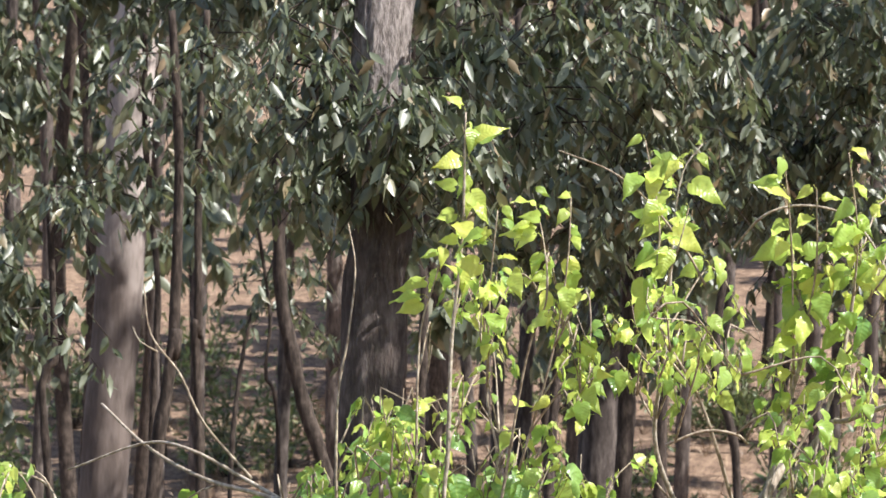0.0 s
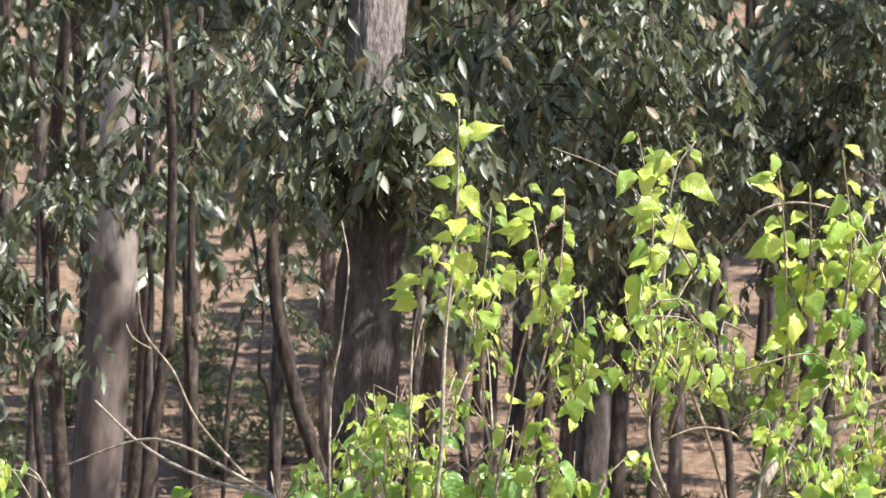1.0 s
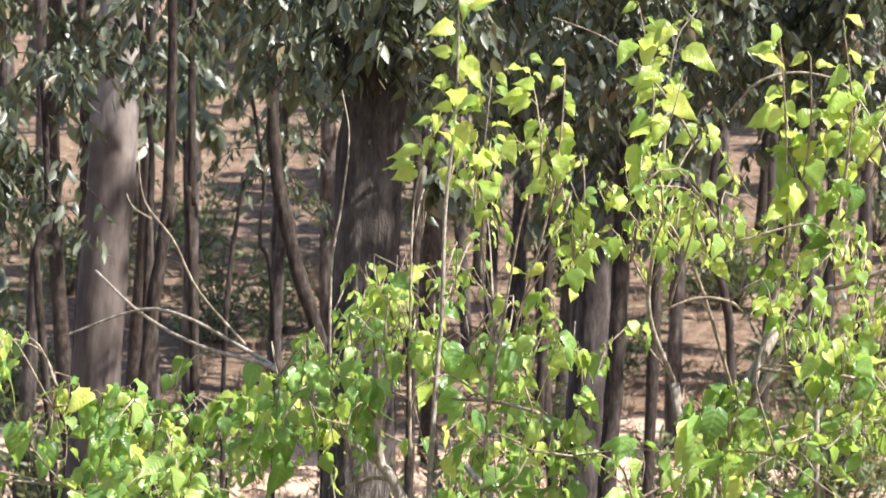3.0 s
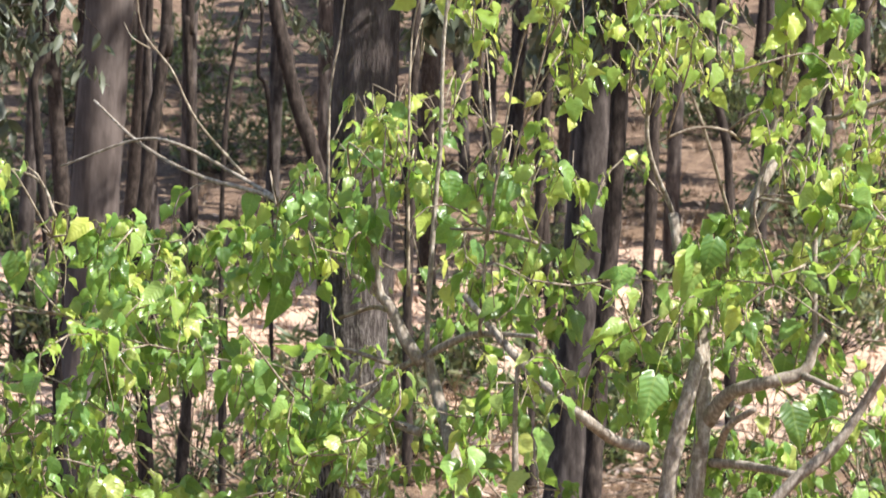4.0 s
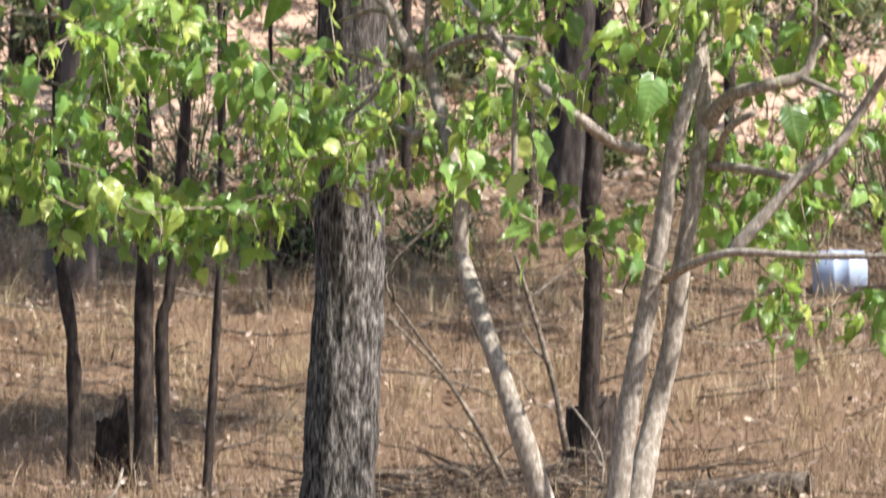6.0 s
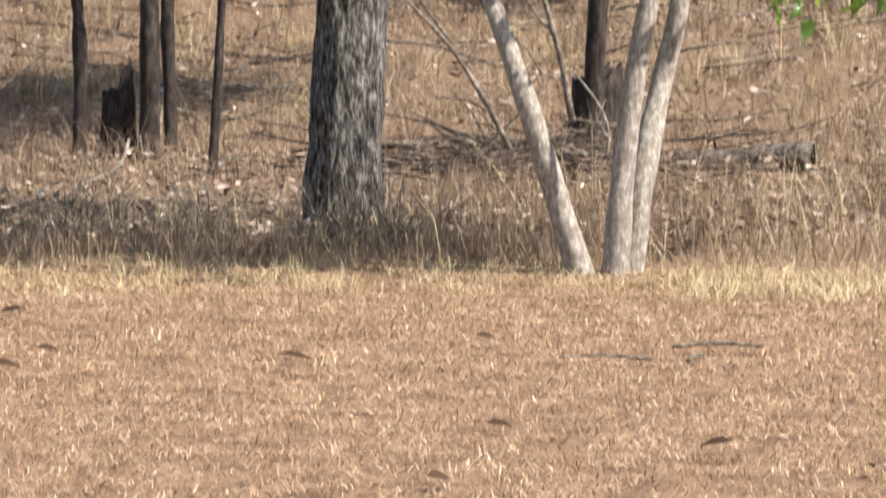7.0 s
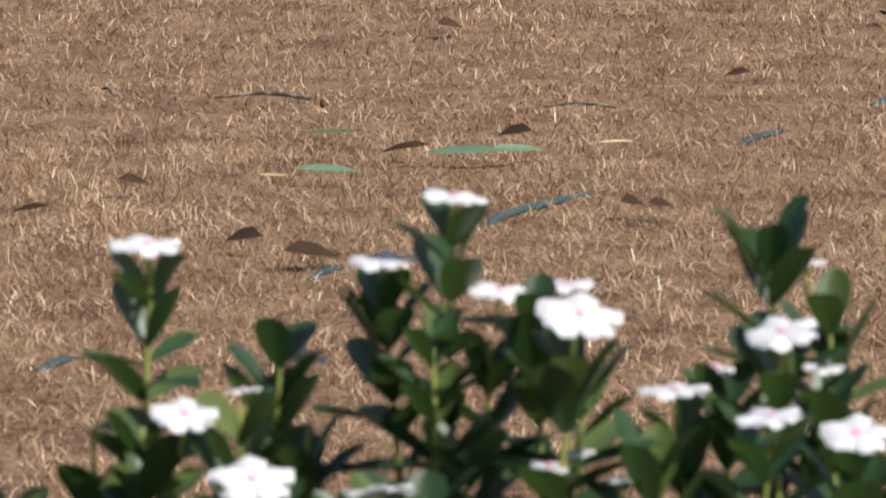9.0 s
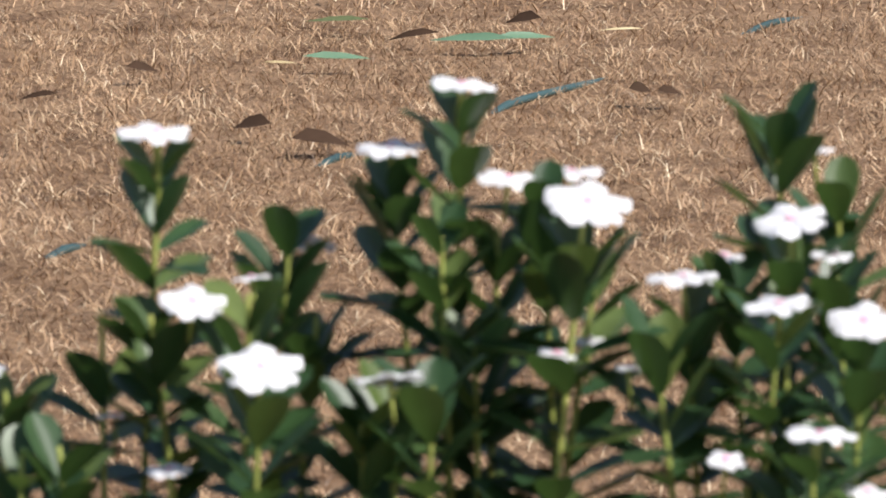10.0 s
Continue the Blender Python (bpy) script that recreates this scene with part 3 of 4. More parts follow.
def saplings():
    lead = "thin dark gum sapling with sparse leaves"
    rows = [
        ([(-1.45, 20.00, 0.03), (-1.47, 20.00, 0.58), (-1.50, 20.00, 1.07), (-1.51, 20.00, 1.69), (-1.59, 20.00, 2.83), (-1.59, 20.00, 2.93), (-1.57, 20.00, 3.59)], 0.027, 0.012),
        ([(-1.17, 20.00, 0.02), (-1.16, 20.00, 0.69), (-1.17, 20.00, 1.26), (-1.16, 20.00, 2.15), (-1.11, 20.00, 3.06), (-1.11, 20.00, 2.93), (-1.10, 20.00, 3.70), (-1.09, 20.00, 4.34)], 0.040, 0.016),
        ([(-1.10, 20.30, 0.02), (-1.09, 20.30, 0.68), (-1.08, 20.30, 0.90), (-1.02, 20.30, 2.01), (-1.01, 20.30, 3.13), (-1.01, 20.30, 3.05), (-1.00, 20.30, 3.85), (-0.99, 20.30, 4.39)], 0.026, 0.014),
        ([(-0.90, 19.40, 0.09), (-0.86, 19.40, 0.44), (-0.85, 19.40, 0.81), (-0.84, 19.40, 1.22), (-0.82, 19.40, 1.92)], 0.019, 0.008),
        ([(-0.52, 23.00, 2.07), (-0.56, 23.00, 2.60), (-0.68, 23.00, 3.10), (-0.74, 23.00, 3.52), (-0.76, 23.00, 4.09), (-0.79, 23.00, 4.72)], 0.045, 0.025),
        ([(-0.84, 25.00, 2.95), (-0.90, 25.00, 3.33), (-0.88, 25.00, 3.62), (-0.92, 25.00, 4.07)], 0.012, 0.008),
        ([(-1.41, 24.00, 2.44), (-1.39, 24.00, 3.25), (-1.41, 24.00, 3.68), (-1.43, 24.00, 4.36), (-1.44, 24.00, 4.88)], 0.022, 0.014),
        ([(-1.38, 32.00, 3.22), (-1.30, 32.00, 4.18), (-1.12, 32.00, 4.61), (-0.98, 32.00, 5.08)], 0.02, 0.012),
        ([(-0.22, 34.00, 2.62), (-0.18, 34.00, 4.74), (-0.22, 34.00, 4.94), (-0.21, 34.00, 5.91)], 0.038, 0.026),
        ([(0.57, 32.00, 2.17), (0.73, 32.00, 4.23), (0.75, 32.00, 4.31), (0.79, 32.00, 5.26)], 0.04, 0.026),
        ([(1.94, 34.00, 3.47), (1.81, 34.00, 4.17), (1.90, 34.00, 5.05), (1.98, 34.00, 5.9)], 0.035, 0.026),
    ]
    for i, (path, a, b) in enumerate(rows):
        top = Vector(path[-1])
        masses = [] if i == 3 else [((top.x + 0.05, top.y, top.z - 0.25), (0.35, 0.4, 0.4), 14)]
        g = random.Random(70 + i)
        path = [path[0]] + [(p[0] + g.uniform(-0.028, 0.028), p[1], p[2]) for p in path[1:]]
        base = path[0]
        if i > 3:
            y = base[1]
            path = [(base[0], y, ground_z(base[0], y))] + path
        gum_tree(lead, path, a, b, masses, [], DARK_BARK, 40 + i, 12, 0.24, 0.074, 0.05, "gum_sapling", "saplings")


saplings()


# ---- far wood on the slope ----
def far_trees():
    g = random.Random(5)
    for i in range(74):
        y = 38 + (i / 74) ** 1.3 * 88
        x = g.uniform(-0.16, 0.16) * y
        z = ground_z(x, y)
        h = g.uniform(9, 15)
        path = [(x, y, z)] + [(x + g.uniform(-0.3, 0.3), y, z + h * k) for k in (0.3, 0.6, 1.0)]
        masses = [((x + g.uniform(-1, 1), y + g.uniform(-1, 1), z + h * k), (2.1, 2.1, 1.3), 36) for k in (0.42, 0.58, 0.75, 0.95)]
        gum_tree("distant gum on the wooded slope", path, g.uniform(0.0010, 0.0018) * y, 0.03, masses, [], g.choice([DARK_BARK, SMOOTH_BARK]), 100 + i, 9, 0.08, 0.22, 0.5, "far_gum_tree", "far gums")


far_trees()


def bush(path_xy, size, n, seed, label, material, leaf=0.07):
    r = random.Random(seed)
    t = thing("bush", label, "shrub", "bushes")
    leaves, twigs = Shape(), Shape()
    foot = on_ground(*path_xy)
    for k in range(n):
        d = (rand_dir(r, 1) + Vector((0, 0, 0.9))).normalized()
        end = foot + Vector((d.x * size, d.y * size, abs(d.z) * size * 1.2)) * r.uniform(0.5, 1)
        line = tube(twigs, [foot, (foot + end) / 2 + rand_dir(r) * 0.05, end], 0.006, 0.002, 4, 0.1)
        for j in range(16):
            q = line[r.randrange(len(line) // 3, len(line))]
            hanging_leaf(leaves, q, (rand_dir(r) + d * 0.6).normalized(), rand_dir(r), leaf * r.uniform(0.6, 1.2), leaf * 0.28, 0.15)
    tagged(part("stems", twigs, DARK_BARK, t), kind="stuff")
    tagged(part("foliage", leaves, material, t), kind="stuff")


BUSH_PLACES = [(random.Random(500 + i).uniform(-0.15, 0.13) * (34 + i * 0.9), 34 + i * 0.9, 0.7 + 0.02 * i, 44) for i in range(58) if i % 3 or i > 16]
for i, (x, y, size, n) in enumerate(BUSH_PLACES + [(-0.75, 27, 0.8, 60), (-0.05, 28, 0.5, 30), (-2.3, 30, 1.0, 70), (-1.6, 33, 0.9, 50), (1.6, 31, 0.8, 40), (2.6, 29, 1.1, 70), (0.8, 38, 0.9, 40), (-3.2, 42, 1.4, 60), (3.4, 44, 1.5, 60), (3.0, 27, 0.8, 50)]):
    bush((x, y), size, n, 300 + i, "low grey-green bush on the slope", BUSH_LEAF, 0.075 if y < 34 else 0.14)


# ---- mulberry tree ----
def mulberry_leaf_shape(r):
    """A heart-shaped toothed leaf with a folded midrib and a drooping tip, 1 m long along +y."""
    s = Shape()
    fold, droop, skew = r.uniform(0.1, 0.65), r.uniform(0.2, 0.8), r.uniform(-0.1, 0.1)
    wide, wave = r.uniform(0.8, 1.15), r.uniform(0.03, 0.10)
    rows = [(-0.08, 0.30), (0.03, 0.56), (0.2, 0.66), (0.4, 0.62), (0.6, 0.46), (0.78, 0.26), (0.92, 0.10), (1.08, 0.01)]
    verts, uvs, faces = [], [], []
    for i, (y, w) in enumerate(rows):
        for q in (-1, -0.5, 0, 0.5, 1):
            tooth = 1 + (0.06 if (i + (q > 0)) % 2 else -0.04) * (abs(q) == 1)
            x = q * w * wide / 2 * tooth
            yy = y + (0.10 if i == 0 and q == 0 else 0) - (0.03 * abs(q) if i else 0.02)
            z = abs(x) * fold - droop * max(0, yy) ** 2 * 0.6 - 0.10 * (q * q) + wave * math.sin(i * 1.7 + q * 3)
            verts.append(Vector((x + skew * yy * yy, yy, z)))
            uvs.append((0.5 + q * 0.45 * w, max(0, min(1, y))))
    for i in range(len(rows) - 1):
        for k in range(4):
            a = i * 5 + k
            faces.append((a, a + 1, a + 6, a + 5))
    s.add(verts, faces, uvs)
    return s


def leaf_frame(base, along, face, size):
    side = along.cross(face)
    side = side.normalized() if side.length > 1e-3 else along.orthogonal().normalized()
    nrm = side.cross(along).normalized()
    m = Matrix((side, along, nrm)).transposed().to_4x4()
    return Matrix.Translation(base) @ m @ Matrix.Scale(size, 4)


HERO = [((-0.94, 13.70, 1.83), 0.168), ((-0.83, 13.70, 1.71), 0.176), ((-0.89, 13.70, 1.77), 0.138), ((-0.21, 13.70, 1.94), 0.199), ((-0.31, 13.70, 1.91), 0.138), ((-0.24, 13.70, 1.99), 0.122), ((-0.54, 13.70, 1.50), 0.161), ((-0.47, 13.70, 1.49), 0.138), ((-0.59, 13.70, 1.50), 0.122), ((0.70, 13.70, 1.83), 0.168), ((0.74, 13.70, 1.86), 0.138), ((-0.04, 13.70, 2.06), 0.138), ((0.02, 13.70, 2.04), 0.122), ((0.12, 13.70, 2.06), 0.122), ((-0.46, 13.70, 1.80), 0.138), ((0.58, 13.70, 1.49), 0.153), ((0.95, 13.70, 1.41), 0.138), ((0.27, 13.70, 1.34), 0.138), ((-1.15, 13.70, 1.82), 0.138), ((-1.06, 13.70, 1.77), 0.138), ((0.67, 13.70, 1.82), 0.122), ((-0.81, 13.70, 1.63), 0.138), ((-0.43, 13.70, 1.73), 0.138), ((0.34, 13.70, 2.07), 0.107)]


def set_back(p):
    """Boughs that lean away from the lawn rather than over it."""
    x, y, z = p
    share = min(1.0, max(0.0, (0.4 - x) / 0.4))
    far = y + share * 2.0 * max(0.0, 14.6 - y)
    return Vector((x * far / y, far, 1.1 + (z - 1.1) * far / y))


def mulberry():
    r = random.Random(77)
    t = thing("mulberry_tree", "pale-barked multi-stemmed mulberry with bright green leaves at the lawn's edge", "tree")
    D = 14.6
    foot = Vector((0.47, 14.60, 0.00))
    stems = [  # points, start and end radius
        ([(0.40, 14.60, -0.02), (0.34, 14.60, 0.16), (0.24, 14.50, 0.48), (0.14, 14.40, 0.77), (0.06, 14.30, 1.01), (0.06, 14.30, 1.02), (0.05, 14.30, 1.22), (-0.01, 14.20, 1.46), (-0.04, 14.20, 1.57)], 0.036, 0.017),
        ([(0.49, 14.60, -0.02), (0.51, 14.60, 0.28), (0.55, 14.60, 0.60), (0.60, 14.60, 0.86), (0.64, 14.60, 1.09), (0.67, 14.60, 1.29), (0.72, 14.60, 1.48), (0.79, 14.70, 1.72), (0.86, 14.70, 1.94), (0.98, 14.80, 2.15)], 0.037, 0.014),
        ([(0.53, 14.70, -0.02), (0.57, 14.70, 0.27), (0.63, 14.80, 0.55), (0.68, 14.80, 0.76), (0.71, 14.80, 0.99), (0.75, 14.80, 1.24), (0.77, 14.80, 1.42), (0.76, 14.80, 1.66), (0.73, 14.90, 1.73), (0.69, 15.00, 2.01)], 0.038, 0.016),
        ([(0.65, 14.80, 0.23), (0.65, 14.60, 0.94), (0.73, 14.40, 0.99), (0.84, 14.30, 1.02), (1.05, 14.20, 1.01), (1.28, 14.10, 1.01)][1:], 0.015, 0.008),
        ([(0.83, 14.40, 1.02), (0.92, 14.40, 1.12), (1.01, 14.40, 1.22), (1.12, 14.40, 1.31), (1.21, 14.40, 1.44), (1.31, 14.30, 1.61)], 0.020, 0.010),
        ([(0.78, 14.80, 1.39), (0.84, 14.70, 1.47), (0.95, 14.60, 1.50), (1.05, 14.60, 1.53), (1.08, 14.60, 1.61), (1.11, 14.60, 1.64)], 0.024, 0.014),
        ([(1.04, 14.60, 1.52), (1.10, 14.50, 1.49), (1.17, 14.50, 1.46)], 0.012, 0.007),
        ([(0.79, 14.80, 1.27), (0.89, 14.70, 1.26), (1.02, 14.50, 1.23)], 0.014, 0.012),
        ([(0.81, 14.80, 1.29), (0.83, 14.60, 1.37), (0.90, 14.50, 1.42)], 0.013, 0.009),
        ([(-0.04, 14.20, 1.56), (-0.12, 14.10, 1.52), (-0.19, 14.00, 1.45), (-0.28, 14.00, 1.37)], 0.012, 0.006),
        ([(-0.04, 14.20, 1.56), (0.03, 14.20, 1.60), (0.11, 14.10, 1.62), (0.26, 14.00, 1.61)], 0.013, 0.006),
        ([(-0.05, 14.20, 1.54), (-0.10, 14.20, 1.61), (-0.14, 14.20, 1.70), (-0.18, 14.20, 1.77), (-0.19, 14.30, 2.06)], 0.020, 0.007),
        ([(-0.06, 14.30, 1.35), (-0.14, 14.20, 1.37), (-0.22, 14.10, 1.32), (-0.37, 14.00, 1.23)], 0.014, 0.008),
        ([(0.59, 14.60, 1.31), (0.50, 14.50, 1.33), (0.40, 14.40, 1.40), (0.26, 14.40, 1.52), (0.16, 14.40, 1.63), (0.07, 14.40, 1.74)], 0.018, 0.010),
        ([(-0.41, 14.00, 1.57), (-0.28, 14.10, 1.58), (-0.14, 14.20, 1.54)], 0.005, 0.008),
        ([(0.21, 14.20, 1.20), (0.21, 14.20, 1.42), (0.22, 14.20, 1.57)], 0.010, 0.006),
        ([(-0.13, 14.20, 1.70), (-0.28, 14.10, 1.82), (-0.44, 14.00, 1.98), (-0.67, 13.90, 2.05), (-0.82, 13.80, 2.13), (-0.94, 13.70, 2.24)], 0.010, 0.004),
        ([(-0.45, 14.00, 1.99), (-0.56, 13.90, 2.05), (-0.71, 13.90, 2.13), (-0.83, 13.80, 2.14), (-1.03, 13.70, 2.06)], 0.007, 0.003),
        ([(-0.54, 13.90, 2.05), (-0.67, 13.90, 2.20), (-0.74, 13.90, 2.34), (-0.82, 13.90, 2.45), (-0.84, 13.90, 2.59)], 0.005, 0.002),
        ([(-0.80, 13.90, 2.40), (-0.85, 13.90, 2.43), (-0.87, 13.90, 2.47)], 0.003, 0.001),
        ([(-0.31, 14.10, 1.84), (-0.31, 14.10, 2.26), (-0.28, 14.10, 2.46), (-0.26, 14.10, 2.65), (-0.28, 14.10, 2.78)], 0.006, 0.002),
        ([(-0.04, 14.20, 1.57), (-0.03, 14.20, 1.77), (-0.01, 14.20, 2.05), (-0.00, 14.20, 2.15), (0.01, 14.20, 2.46), (0.04, 14.20, 2.75), (0.05, 14.20, 3.11)], 0.009, 0.003),
        ([(-0.09, 14.20, 1.73), (-0.09, 14.20, 2.07), (-0.08, 14.20, 2.46), (-0.04, 14.20, 2.62), (-0.00, 14.20, 2.74)], 0.006, 0.002),
        ([(0.11, 14.20, 1.62), (0.14, 14.20, 2.09), (0.11, 14.20, 2.30), (0.12, 14.20, 2.62), (0.14, 14.20, 2.83)], 0.006, 0.002),
        ([(0.13, 14.30, 1.89), (0.22, 14.30, 2.41), (0.28, 14.30, 2.59), (0.27, 14.30, 2.76), (0.24, 14.30, 2.89)], 0.005, 0.002),
        ([(0.90, 14.70, 1.96), (0.97, 14.70, 2.25), (1.03, 14.60, 2.49), (1.01, 14.60, 2.67), (0.99, 14.60, 2.80)], 0.009, 0.004),
        ([(0.83, 14.60, 2.77), (0.91, 14.50, 2.85), (1.02, 14.50, 2.88), (1.15, 14.50, 2.85), (1.24, 14.50, 2.74), (1.31, 14.50, 2.56)], 0.004, 0.003),
        ([(0.86, 14.70, 1.92), (0.73, 14.50, 2.30), (0.60, 14.50, 2.56), (0.61, 14.50, 2.82), (0.57, 14.50, 3.07)], 0.006, 0.002),
        ([(0.74, 14.50, 2.65), (0.68, 14.50, 2.76), (0.58, 14.50, 2.89), (0.47, 14.50, 2.98), (0.32, 14.50, 3.04)], 0.004, 0.002),
        ([(0.69, 15.00, 2.01), (0.61, 14.90, 2.23), (0.64, 14.80, 2.52), (0.68, 14.80, 2.97), (0.75, 14.80, 3.10)], 0.008, 0.002),
        ([(0.89, 14.70, 1.92), (1.08, 14.60, 2.23), (1.15, 14.50, 2.26), (1.30, 14.40, 2.31)], 0.011, 0.007),
        ([(1.08, 14.60, 1.59), (1.08, 14.60, 2.08), (1.06, 14.60, 2.18), (1.14, 14.60, 2.44), (1.18, 14.60, 2.70), (1.13, 14.60, 2.83)], 0.009, 0.003),
        ([(1.00, 14.60, 2.00), (0.98, 14.60, 2.11), (1.04, 14.60, 2.23), (1.10, 14.60, 2.27)], 0.005, 0.004),
        ([(1.26, 14.40, 1.96), (1.13, 14.40, 2.00), (1.01, 14.50, 2.01), (0.92, 14.60, 2.03)], 0.006, 0.005),
        ([(0.62, 14.40, 2.18), (0.73, 14.40, 2.22), (0.82, 14.40, 2.21), (0.86, 14.50, 2.19)], 0.004, 0.004),
        ([(0.27, 14.20, 1.88), (0.16, 14.20, 1.91), (0.03, 14.20, 1.92)], 0.006, 0.004),
        ([(-0.28, 14.00, 1.66), (-0.19, 14.00, 1.69), (-0.14, 14.20, 1.69)], 0.006, 0.008),
        ([(-1.05, 13.80, 1.93), (-1.10, 13.70, 2.03), (-1.28, 13.60, 2.07)], 0.005, 0.003),
        ([(-0.28, 14.00, 1.37), (-0.47, 14.10, 1.51), (-0.71, 14.20, 1.57), (-0.92, 14.20, 1.62), (-1.09, 14.20, 1.69)], 0.004, 0.002),
        ([(0.20, 14.3, 2.10), (0.30, 14.3, 2.45), (0.34, 14.3, 2.70), (0.35, 14.3, 2.88)], 0.004, 0.002),
        ([(1.00, 14.6, 2.40), (0.99, 14.5, 2.75), (0.965, 14.4, 3.00)], 0.004, 0.002),
        ([(1.14, 14.6, 2.44), (1.18, 14.5, 2.75), (1.15, 14.4, 3.02)], 0.004, 0.002),
        ([(1.03, 14.6, 2.50), (1.06, 14.5, 2.70), (1.06, 14.45, 2.92)], 0.004, 0.002),
        ([(1.14, 14.6, 2.44), (1.25, 14.5, 2.60), (1.27, 14.4, 2.80)], 0.004, 0.002),
        ([(0.61, 14.5, 2.60), (0.66, 14.4, 2.75), (0.69, 14.4, 2.86)], 0.003, 0.0015),
    ]
    stems = [([set_back(p) for p in pts], a, b) for pts, a, b in stems]
    nodes = []
    for i, (pts, a, b) in enumerate(stems):
        s = Shape()
        line = tube(s, pts, a, b, 14 if a > 0.02 else 8, 0.03, 0.10, 0.10 if a > 0.01 else 0.05, 0.18 if i < 3 else 0.0, 0.0, i * 3.7)
        part("trunk" if i < 3 else "branch", s, PALE_BARK if a > 0.0065 or i == 26 else TWIG, t)
        if i >= 3:
            nodes += [(p, (line[min(k + 1, len(line) - 1)] - line[max(k - 1, 0)]).normalized()) for k, p in enumerate(line) if k % 3 == 1]
        else:
            nodes += [(p, Vector((0, 0, 1))) for k, p in enumerate(line) if k % 5 == 1 and p.z > 1.1]
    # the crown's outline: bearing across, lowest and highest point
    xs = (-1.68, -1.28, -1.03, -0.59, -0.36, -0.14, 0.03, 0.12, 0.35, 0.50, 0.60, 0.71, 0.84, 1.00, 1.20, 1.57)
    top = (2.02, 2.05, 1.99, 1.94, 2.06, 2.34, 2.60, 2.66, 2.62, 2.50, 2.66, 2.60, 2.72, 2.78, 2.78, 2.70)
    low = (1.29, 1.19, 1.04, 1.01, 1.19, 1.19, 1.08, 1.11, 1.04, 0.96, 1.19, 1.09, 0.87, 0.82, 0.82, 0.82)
    twigs = Shape()
    shoots = []
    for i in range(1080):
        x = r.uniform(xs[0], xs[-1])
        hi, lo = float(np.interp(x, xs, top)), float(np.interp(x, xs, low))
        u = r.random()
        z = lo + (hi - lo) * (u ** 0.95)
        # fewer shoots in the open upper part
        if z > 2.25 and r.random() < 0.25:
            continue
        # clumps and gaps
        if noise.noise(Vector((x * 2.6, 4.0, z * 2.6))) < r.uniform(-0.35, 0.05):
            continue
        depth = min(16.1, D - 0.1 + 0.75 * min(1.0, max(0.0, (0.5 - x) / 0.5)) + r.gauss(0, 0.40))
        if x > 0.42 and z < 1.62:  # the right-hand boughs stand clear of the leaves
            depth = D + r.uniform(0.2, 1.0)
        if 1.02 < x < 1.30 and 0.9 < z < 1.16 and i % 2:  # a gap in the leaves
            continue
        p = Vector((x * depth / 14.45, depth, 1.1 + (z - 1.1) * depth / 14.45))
        q, d = min(nodes, key=lambda nd: (nd[0] - p).length + max(0, nd[0].z - p.z) * 0.5)
        gap = (p - q).length
        if gap > 0.85:
            p = q + (p - q) * (0.85 / gap)
        droop = -0.05 if z < 2.0 else 0.04
        bend = (p + q) / 2 + d * min(gap, 0.5) * 0.25 + Vector((0, 0, droop + 0.05)) + rand_dir(r) * 0.03
        end = p + Vector((r.uniform(-0.04, 0.04), r.uniform(-0.04, 0.04), droop * 2))
        line = tube(twigs, [q, bend, p, end], 0.0035, 0.0014, 5, 0.05)
        nodes.append((p, (p - q).normalized()))
        if i % 4:
            shoots.append((line, 0))
    # bare ends that stay leafless and the leafy ends of the tall shoots
    for k, first in ((21, 0.72), (22, 0.8), (23, 0.75), (24, 0.85), (25, 0.5), (27, 0.55), (29, 0.7), (31, 0.6), (37, 0.75), (38, 0.75), (39, 0.55), (40, 0.2), (41, 0.3), (42, 0.2), (43, 0.3), (44, 0.3)):
        line = spline(stems[k][0], 0.05)
        shoots.append((line[int(len(line) * first):], 1.8 if k < 39 else 1.1))
    tagged(part("twigs", twigs, TWIG, t, "thin brown twigs"), kind="stuff")
    kinds = [mulberry_leaf_shape(r) for _ in range(7)]
    old_meshes = [k.mesh("leaf", MULBERRY_LEAF) for k in kinds]
    young_meshes = [k.mesh("leaf", YOUNG_LEAF) for k in kinds]
    rest = {False: Shape(), True: Shape()}
    petioles = Shape()
    made = 0
    for line, tall in shoots:
        n = r.randint(6, 12) if not tall else max(7, int(len(line) * tall))
        for j in range(n):
            f = 1 - (j / n) * (0.75 if not tall else 1.0)
            p = line[min(len(line) - 1, int(f * (len(line) - 1)))]
            out = rand_dir(r, 0.6)
            size = r.triangular(0.024, 0.105, 0.044) * (0.75 if j < 2 else 1.0)
            if tall:
                size = r.triangular(0.045, 0.115, 0.078) * (0.6 if j < 2 else 1.0)
            elif p.z > 2.1:
                size *= 0.82
            base = p + out * size * 0.45 + Vector((0, 0, 0.01))
            tube(petioles, [p, (p + base) / 2 + Vector((0, 0, 0.012)), base], 0.0012, 0.001, 3, 0.05)
            along = (out * 0.75 + Vector((0, 0, -1.0 if not tall else -0.45)) + rand_dir(r) * 0.6).normalized()
            face = (Vector((0.3, -0.45, 0.6)) + rand_dir(r) * 1.05).normalized()
            if tall:
                face = (Vector((0.35, -0.9, 0.5)) + rand_dir(r) * 0.6).normalized()
            m = leaf_frame(base, along, face, size)
            young = p.z > 2.22 + r.gauss(0, 0.35) or r.random() < 0.06
            k = r.randrange(7)
            if made < 270 and p.y < D + 0.4 and size > 0.055:
                ob = new("leaf", (young_meshes if young else old_meshes)[k])
                ob.parent, ob.matrix_basis = t, m
                made += 1
            else:
                rest[young].add([m @ v for v in kinds[k].v], kinds[k].f, kinds[k].uv)
